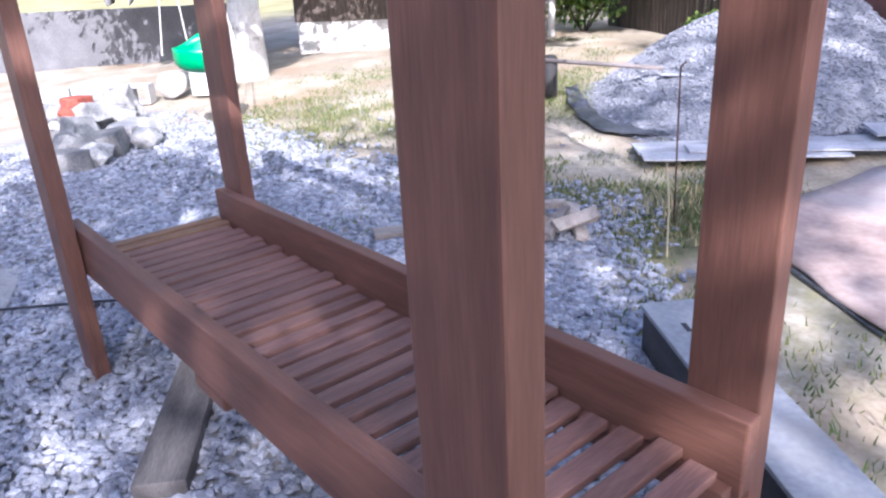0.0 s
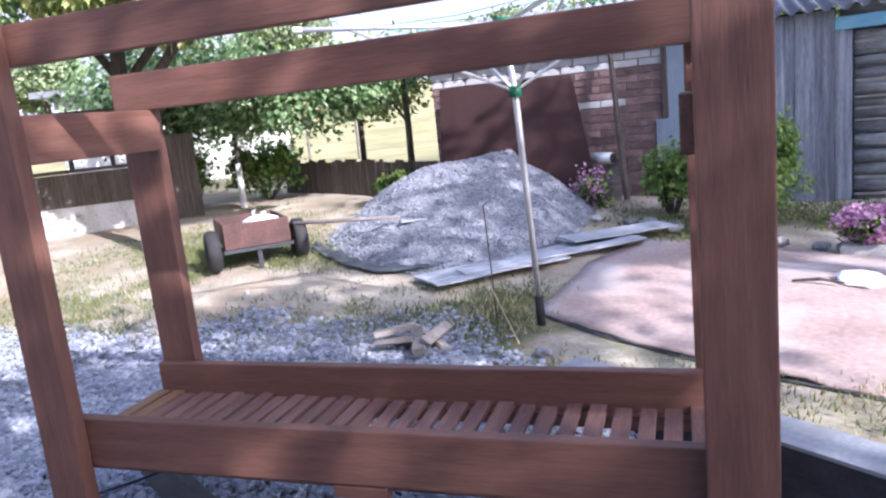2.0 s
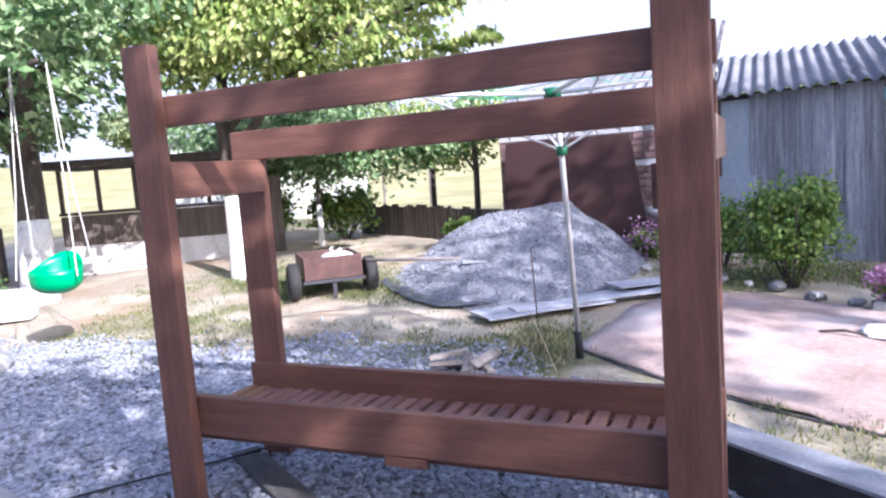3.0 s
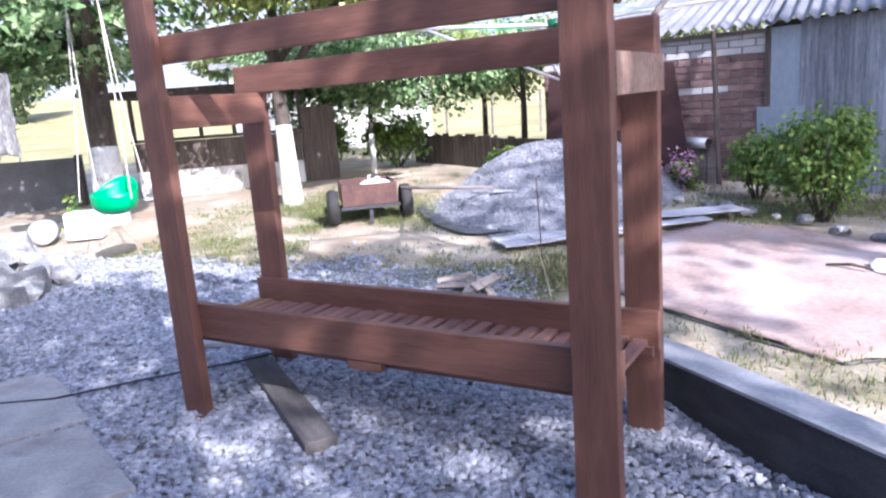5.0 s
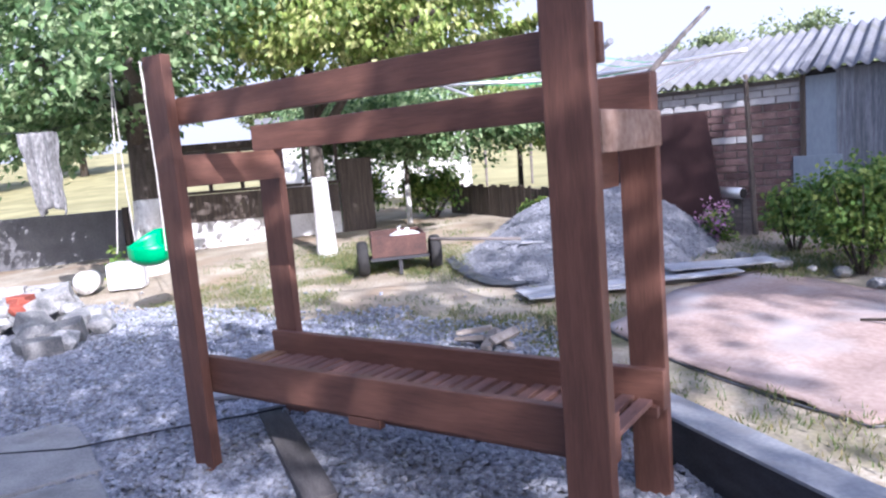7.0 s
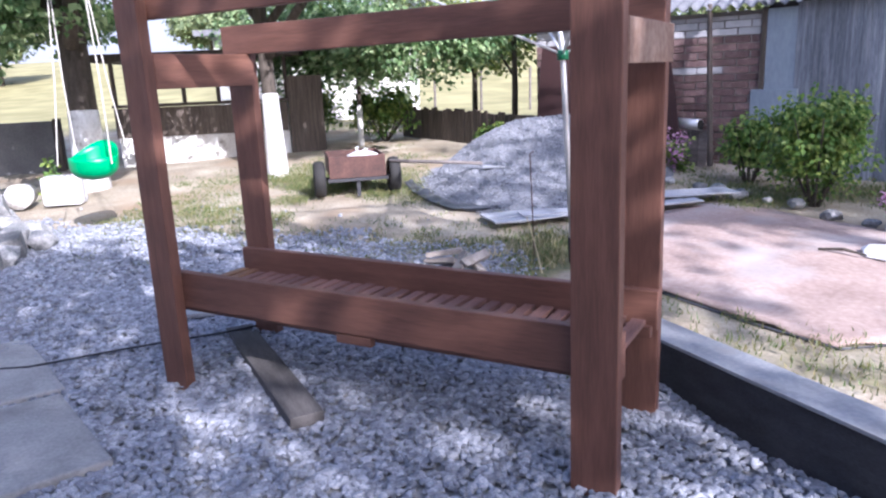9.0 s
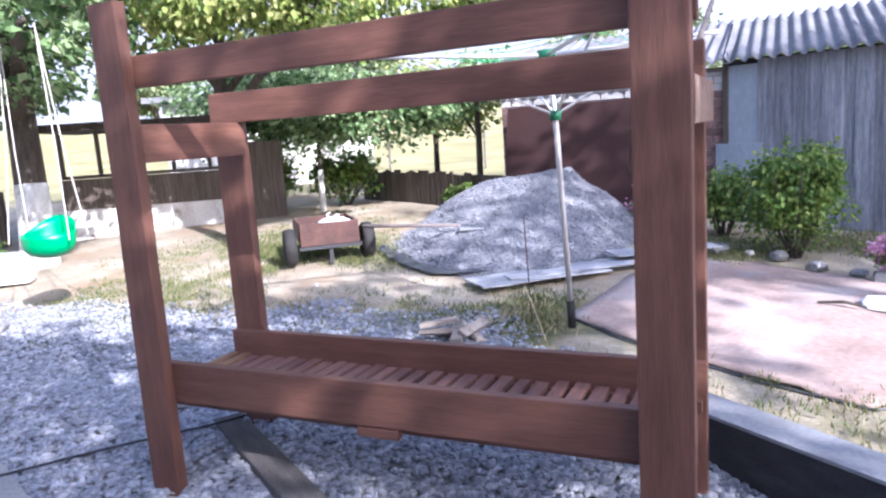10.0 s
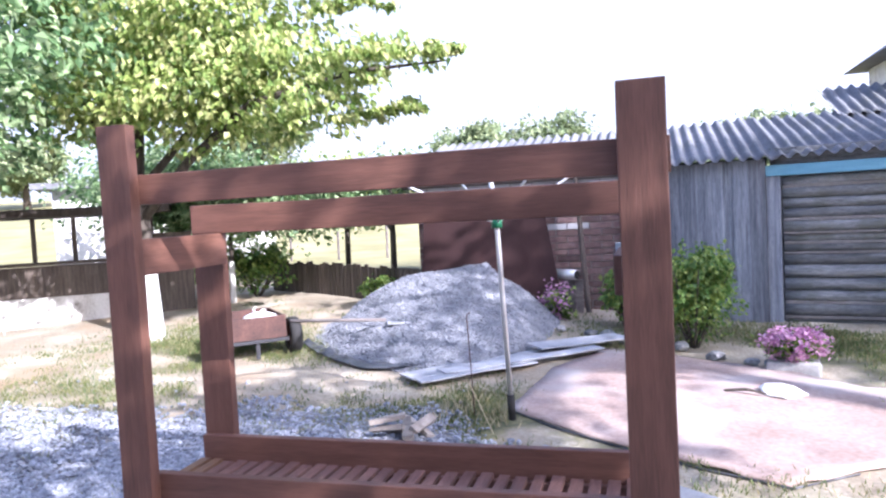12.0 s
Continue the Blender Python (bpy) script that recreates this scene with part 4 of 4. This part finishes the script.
weed = thing("weed", at_ground(-5.05, 2.75), "tall green weed beside the canister", "weed")
rngw = np.random.default_rng(77)
part("stem", tube([(0, 0, 0), (0.03, 0, 0.25), (-0.02, 0, 0.42)], [0.008, 0.006, 0.003], 5), leaf_bush, weed)
leaves("foliage", clump_points([(0, 0, 0.22, 0.14, 0.12, 0.2)], 160, rngw, 0.2, 14, 0.3), 0.07, leaf_bush, weed, 0.1, rngw)
low_wall = thing("wall_low", (-10.4, 1.6, 0), "low smooth grey rendered wall in shade", "wall", kind="structure", turn=math.degrees(math.atan2(2.6, 3.3)))
part("wall_core", plank(0, 4.15, 0, 0.10, 0.0, 0.92, 0.006, 0.01), plaster, low_wall)
part("end_post", box(4.16, 4.24, -0.02, 0.1, 0, 0.95, 0.006), dark_boards, low_wall)

hanging = thing("hanging_cloth", (-4.38, 1.75, 0), "grey-white cloth hanging from a clothes line", "cloth", turn=38)
cv, cf = [], []
for j in range(24):
    t = j / 23
    for i in range(15):
        u = i / 14 - 0.5
        wid = 0.36 - 0.10 * t + 0.05 * noise.noise(Vector((t * 4, 0, 0)))
        cv.append((u * wid + 0.06 * t, 0.05 * math.sin(u * 17 + t * 2) * (0.4 + t) + 0.03 * noise.noise(Vector((u * 4, t * 5, 0))), 1.87 - 0.74 * t - 0.08 * t * (u * 2) ** 2))
cf = [(j * 15 + i, j * 15 + i + 1, (j + 1) * 15 + i + 1, (j + 1) * 15 + i) for j in range(23) for i in range(14)]
co_ = pydata("fabric", cv, cf, cloth, hanging, flat=False)
md = co_.modifiers.new("thick", "SOLIDIFY")
md.thickness = 0.01
line = thing("clothes_line", (0, 0, 0), "thin line strung to the tree", "line")
part("cord", tube([(-8.2, -0.9, 2.05), (-4.38, 1.75, 1.875), (-4.95, 3.1, 2.1)], 0.004, 5), cable_mat, line)

# open summer shelter behind the trees
shelter = thing("shelter", (-6.35, 4.62, 0.24), "low shelter with whitewashed wall, dark posts and flat roof", "shelter", turn=math.degrees(math.atan2(1.35, 1.95)))
SL = 2.35
low = part("wall", box(0, SL, 0, 0.12, -0.05, 0.80, 0.008), whitewash, shelter)
part("dado", box(-0.02, SL, -0.015, -0.002, 0.40, 0.80, 0.004), dark_boards, low, "dark band over the upper half of the wall")
part("sill", box(-0.03, SL + 0.03, -0.04, 0.15, 0.81, 0.85, 0.004), dark_boards, low)
for i in range(6):
    px = i * SL / 5
    part("post", box(px - 0.025, px + 0.025, 0.02, 0.07, 0.851, 1.42, 0.004), dark_boards, shelter)
part("roof", box(-0.25, SL + 0.25, -0.25, 1.6, 1.43, 1.53, 0.01), dark_boards, shelter)
part("door", box(SL + 0.02, SL + 0.5, 0.0, 0.06, -0.03, 1.15, 0.006), dark_boards, shelter)
outbuilding = thing("outbuilding", (-9.2, 9.2, 0.3), "pale outbuilding behind the shelter", "building", turn=30)
part("wall", box(0, 4.2, 0, 2.0, -0.1, 2.0, 0.01), whitewash, outbuilding)
part("roof", box(-0.3, 4.5, -0.3, 2.3, 2.0, 2.12, 0.01), roof_mat, outbuilding)

# ---------------------------------------------------------------- trees
tree("walnut_tree", (-5.1, 3.27, 0.18), ([(0, 0, -0.1), (0.03, 0.0, 0.7), (-0.03, 0.05, 1.5), (0.05, 0, 2.3), (0.0, 0.05, 3.4)], [0.20, 0.165, 0.15, 0.13, 0.07]),
     [([(0.0, 0, 1.6), (0.9, -0.5, 2.2), (1.7, -1.1, 2.2), (2.4, -1.5, 2.15)], [0.09, 0.07, 0.05, 0.02]), ([(0, 0, 1.9), (-0.8, -0.6, 2.6), (-1.6, -1.0, 3.0)], [0.08, 0.06, 0.02]), ([(0, 0, 2.2), (0.5, 0.7, 3.0), (0.7, 1.2, 3.6)], [0.08, 0.05, 0.02]), ([(0, 0, 2.0), (-0.6, 0.8, 2.5), (-1.4, 1.2, 2.8)], [0.07, 0.05, 0.02])],
     [(0, 0, 3.3, 2.3, 2.0, 1.5), (-1.7, -0.6, 2.6, 1.7, 1.5, 1.25), (1.1, -0.3, 3.3, 1.3, 1.2, 1.3), (-0.3, -0.2, 2.15, 1.6, 1.1, 0.55), (-1.2, 0.3, 1.95, 1.3, 1.0, 0.4), (-0.7, -0.5, 1.75, 0.9, 0.7, 0.42), (-2.6, -1.4, 3.4, 1.6, 1.4, 1.5), (0.3, 0.0, 4.4, 1.9, 1.8, 1.3), (2.0, -1.2, 2.75, 0.9, 0.8, 0.5), (2.25, -1.45, 2.3, 0.75, 0.6, 0.45)],
     27000, 0.105, leaf_green, "large green broadleaf tree with whitewashed trunk", white=0.95, seed=21, clumps=80, spread=0.13)
tree("fruit_tree", (-3.30, 4.45, 0.25), ([(0, 0, -0.1), (-0.03, 0.02, 0.55), (-0.07, 0.05, 1.05), (-0.1, 0.05, 1.8), (0.0, 0.1, 2.8)], [0.125, 0.10, 0.085, 0.075, 0.03]),
     [([(-0.08, 0.05, 1.3), (0.6, 0.0, 1.9), (1.5, -0.2, 2.4), (2.6, -0.2, 2.6), (3.5, 0.0, 2.65)], [0.06, 0.05, 0.04, 0.025, 0.008]), ([(-0.1, 0.05, 1.6), (0.5, 0.4, 2.4), (1.2, 0.5, 3.2)], [0.05, 0.04, 0.012]), ([(-0.1, 0.05, 1.7), (-0.7, 0.1, 2.4), (-1.0, 0.1, 3.1)], [0.05, 0.035, 0.01])],
     [(0.6, 0, 2.7, 1.3, 1.0, 0.75), (1.0, 0.1, 3.1, 1.2, 1.1, 1.0), (1.9, -0.1, 2.5, 0.9, 0.8, 0.55), (2.7, -0.1, 2.65, 0.7, 0.5, 0.32), (3.4, 0.0, 2.72, 0.38, 0.3, 0.13), (2.6, 0.0, 3.35, 0.55, 0.3, 0.16), (3.0, 0.1, 2.25, 0.5, 0.3, 0.15), (1.9, 0.0, 3.7, 0.7, 0.5, 0.3), (0.0, 0.0, 3.7, 1.3, 1.2, 0.9), (-0.5, 0.0, 2.6, 0.8, 0.8, 0.5)],
     22000, 0.085, leaf_yellow, "fruit tree with yellowing leaves and whitewashed trunk", white=1.0, seed=22, droop=0.9, clumps=56, spread=0.12)
tree("young_tree", (-4.55, 6.75, 0.36), ([(0, 0, -0.1), (0.02, 0, 0.7), (0, 0.02, 1.6)], [0.036, 0.032, 0.02]), [([(0, 0, 1.1), (0.3, 0.1, 1.6), (0.5, 0.1, 2.0)], [0.025, 0.02, 0.006]), ([(0, 0, 1.2), (-0.3, -0.1, 1.7)], [0.025, 0.006])],
     [(0.0, 0, 1.75, 0.95, 0.7, 0.6), (0.5, 0.1, 1.25, 0.7, 0.4, 0.45), (-0.5, 0, 1.2, 0.7, 0.4, 0.5)], 6200, 0.09, leaf_green, "slim young tree with whitewashed foot", white=0.65, seed=23)
tree("young_tree", (-3.65, 6.6, 0.36), ([(0, 0, -0.1), (0.02, 0, 0.8), (0.06, 0.02, 1.7)], [0.038, 0.032, 0.02]), [([(0, 0, 1.0), (0.35, -0.1, 1.4), (0.8, -0.1, 1.65)], [0.03, 0.02, 0.006]), ([(0, 0, 1.2), (-0.3, 0.1, 1.6)], [0.025, 0.006])],
     [(0.2, 0, 1.45, 0.9, 0.6, 0.5), (0.95, -0.1, 1.3, 0.8, 0.4, 0.42), (1.7, 0, 1.4, 0.6, 0.4, 0.3)], 6800, 0.085, leaf_green, "slim young tree with whitewashed foot", white=0.6, seed=24)
tree("young_tree", (-1.35, 6.9, 0.36), ([(0, 0, -0.1), (0.02, 0, 0.8), (0.0, 0.02, 1.8)], [0.045, 0.04, 0.025]), [([(0, 0, 0.9), (-0.3, 0.1, 1.3), (-0.6, 0.1, 1.5)], [0.02, 0.015, 0.005])],
     [(-0.4, 0, 1.45, 0.6, 0.4, 0.35), (0.1, 0, 1.7, 0.4, 0.4, 0.3)], 900, 0.085, leaf_green, "slim dark-stemmed young tree behind the fence", seed=25)
tree("young_tree", (-2.45, 7.9, 0.42), ([(0, 0, -0.1), (0.02, 0, 0.8), (0.0, 0.02, 1.8)], [0.045, 0.04, 0.025]), [([(0, 0, 0.9), (-0.3, 0.1, 1.3), (-0.6, 0.1, 1.5)], [0.02, 0.015, 0.005])],
     [(-0.2, 0, 1.5, 0.8, 0.6, 0.45), (0.4, 0, 1.25, 0.6, 0.4, 0.35), (0.9, 0, 1.6, 0.5, 0.4, 0.3)], 3400, 0.09, leaf_yellow, "slim young tree with yellowish leaves behind the fence", seed=26)
tree("young_tree", (-6.4, 8.3, 0.42), ([(0, 0, -0.1), (0.02, 0, 0.8), (0.0, 0.02, 1.8)], [0.055, 0.05, 0.03]), [([(0, 0, 0.9), (-0.3, 0.1, 1.3), (-0.6, 0.1, 1.5)], [0.02, 0.015, 0.005])],
     [(0, 0, 1.7, 1.5, 0.9, 0.8), (1.2, 0.2, 1.5, 1.1, 0.7, 0.7)], 5200, 0.1, leaf_green, "leafy young tree behind the shelter", seed=27)
# unseen tall trees added beyond the camera's back, whose crowns shade the yard
tree("shade_tree", (8.7, -4.85, 0.0), ([(0, 0, -0.1), (0, 0, 2.5), (0.1, 0, 5)], [0.22, 0.18, 0.08]), [([(0, 0, 2.5), (-1, 0.5, 3.8), (-1.8, 0.9, 4.6)], [0.1, 0.07, 0.02])],
     [(-1.9, 1.2, 5.0, 2.6, 1.7, 1.0), (-3.7, 1.4, 4.7, 1.5, 1.4, 0.8), (-0.3, 0.2, 5.8, 2.0, 1.6, 1.2), (-2.0, 2.6, 5.4, 1.8, 1.2, 0.8), (-5.4, 1.5, 4.6, 1.6, 1.3, 0.8), (-4.4, 1.0, 5.2, 1.6, 1.3, 0.8)], 6500, 0.15, leaf_green, "unseen tall broadleaf tree added to shade the yard", seed=31, clumps=32, spread=0.135)
tree("shade_tree", (12.5, -2.3, 0.0), ([(0, 0, -0.1), (0, 0, 4), (0.1, 0, 8)], [0.3, 0.24, 0.08]), [([(0, 0, 4), (-1, 0.5, 5.8), (-1.8, 0.9, 7)], [0.12, 0.08, 0.02])],
     [(-2.0, 1.8, 7.0, 2.6, 1.8, 1.2), (0.2, 2.4, 7.6, 2.0, 1.8, 1.3), (-1.6, 3.2, 7.6, 2.0, 1.4, 1.0), (-3.8, 0.2, 6.5, 1.8, 1.2, 0.9), (-4.4, 4.9, 4.7, 1.7, 1.4, 1.0), (-6.0, 4.3, 5.5, 1.4, 1.1, 0.9)], 7600, 0.17, leaf_green, "unseen tall broadleaf tree added to shade the shed", seed=32, clumps=34, spread=0.15)
# distant trees
rt = random.Random(8)
for i in range(29):
    ang = radians(48 + 7.2 * i + rt.uniform(-2, 2)) if i < 20 else radians(70 + 3.6 * (i - 20))
    dist = rt.uniform(38, 60)
    x, y = 2 + dist * math.cos(ang), -2 + dist * math.sin(ang)
    s = rt.uniform(3.0, 3.7) if math.degrees(ang) < 100 else rt.uniform(2.4, 3.6)
    if 95 < math.degrees(ang) < 150 and i % 2:
        continue
    tree("distant_tree", (x, y, soil_z(x, y)), ([(0, 0, -0.2), (0, 0, s * 0.8)], [0.25, 0.1]), [], [(0, 0, s * 0.95, s * 0.9, s * 0.9, s * 0.6), (s * 0.5, 0, s * 1.15, s * 0.6, s * 0.6, s * 0.5), (-s * 0.5, 0.2, s * 0.8, s * 0.7, s * 0.6, s * 0.5)], 6500, 0.30, leaf_far_hazy, "distant leafy tree beyond the field", seed=50 + i, clumps=60, spread=0.14)
for i in range(9):
    x = -9.5 + 1.15 * i
    fp = mesh_object("field_post", tube([(0, 0, -0.1), (0.02, 0, 0.95)], 0.03, 6), old_wood)
    fp.location = (x, 12.5 + 0.12 * i, 0.48)
    tagged(fp, "thin wooden post standing in the dry field", "post", "field fence posts")

# ---------------------------------------------------------------- loose gravel and grass
rng = np.random.default_rng(7)
ico = bmesh.new()
bmesh.ops.create_icosphere(ico, subdivisions=1, radius=1)
ico.verts.ensure_lookup_table()
base_v = np.array([v.co[:] for v in ico.verts])
base_f = np.array([[v.index for v in f.verts] for f in ico.faces])
ico.free()


def scatter_stones(name, pts, lo, hi, mat, label, sink=0.25):
    m = len(pts)
    size = rng.uniform(lo, hi, m) * rng.choice([0.7, 1.0, 1.0, 1.25], m)
    jitter = rng.uniform(0.72, 1.25, (m, len(base_v), 1))
    sq = np.stack([rng.uniform(0.8, 1.3, m), rng.uniform(0.6, 1.0, m), rng.uniform(0.4, 0.75, m)], 1)
    v = base_v[None] * jitter * sq[:, None, :]
    a, b = rng.uniform(0, 2 * np.pi, m), rng.normal(0, 0.35, m)
    ca, sa, cb, sb = np.cos(a), np.sin(a), np.cos(b), np.sin(b)
    x, y, z = v[..., 0], v[..., 1], v[..., 2]
    y, z = y * cb[:, None] - z * sb[:, None], y * sb[:, None] + z * cb[:, None]
    x, y = x * ca[:, None] - y * sa[:, None], x * sa[:, None] + y * ca[:, None]
    v = np.stack([x, y, z], -1) * size[:, None, None] + np.asarray(pts)[:, None, :]
    v[..., 2] += (size * (0.5 - sink))[:, None]
    f = base_f[None] + (np.arange(m) * len(base_v))[:, None, None]
    ob = pydata(name, v.reshape(-1, 3).tolist(), f.reshape(-1, 3).tolist(), mat)
    return tagged(ob, label, "gravel", kind="stuff")


def gravel_points(count, x0, x1, y0, y1, keep=1.0):
    out = []
    while len(out) < count:
        x, y = rng.uniform(x0, x1), rng.uniform(y0, y1)
        if rng.random() < zone_gravel(x, y) * keep + (0.004 if x < 1.2 else 0.0):
            out.append((x, y, ground_z(x, y)))
    return out


scatter_stones("gravel", gravel_points(36000, -1.2, 2.9, -1.6, 1.6), 0.011, 0.021, stone_mat, "pale grey crushed stone gravel under the bench")
scatter_stones("gravel", gravel_points(15000, -4.2, 2.2, 0.6, 3.0), 0.012, 0.024, stone_mat, "pale grey crushed stone gravel in the yard")
scatter_stones("gravel", gravel_points(13000, -4.2, -1.1, -1.8, 1.0), 0.011, 0.023, stone_mat, "pale grey crushed stone gravel in the yard")
hp = []
while len(hp) < 16000:
    x, y = rng.uniform(-1.9, 1.5), rng.uniform(3.1, 6.2)
    h = heap_height(x, y)
    if h > 0.03:
        hp.append((x, y, ground_z(x, y) + h - 0.05))
scatter_stones("heap_gravel", hp, 0.007, 0.014, sand_stone, "loose crushed stones on the heap", 0.1)


def grass(name, spots, per, spread, height, mat, label):
    c, d = [], []
    for x, y, s in spots:
        for _ in range(int(per * s)):
            px, py = x + rng.normal(0, spread * s), y + rng.normal(0, spread * s)
            c.append((px, py, ground_z(px, py)))
            d.append((rng.normal(0, 0.35), rng.normal(0, 0.35), rng.uniform(0.5, 1.3) * height))
    c, d = np.array(c), np.array(d)
    ang = rng.uniform(0, 2 * np.pi, len(c))
    w = np.stack([np.cos(ang), np.sin(ang), np.zeros(len(c))], 1) * 0.004
    lean = np.stack([d[:, 0] * d[:, 2], d[:, 1] * d[:, 2], d[:, 2]], 1)
    v = np.stack([c - w, c + w, c + lean * 0.6 + w * 0.7, c + lean], 1).reshape(-1, 3)
    i = np.arange(len(c))[:, None] * 4
    f = np.concatenate([i + np.array([[0, 1, 2]]), i + np.array([[0, 2, 3]])], 0)
    ob = pydata(name, v.tolist(), f.tolist(), mat)
    return tagged(ob, label, "grass", kind="stuff")


spots = []
while len(spots) < 1500:
    x, y = rng.uniform(-6, 4.5), rng.uniform(0.8, 7.2)
    if rng.random() < zone_grass(x, y) and not (1.0 < x < 3.6 and 1.8 < y < 4.2):
        spots.append((x, y, rng.uniform(0.5, 1.4)))
grass("grass", spots, 26, 0.07, 0.032, grass_mat, "short worn yard grass, part dry")
grass("straw_tuft", [(0.75, 2.55, 1.0), (0.95, 2.3, 0.8), (0.6, 2.3, 0.7), (2.9, 1.3, 0.8), (3.1, 1.6, 0.6)], 60, 0.09, 0.06, straw_mat, "dry straw-coloured grass tuft")
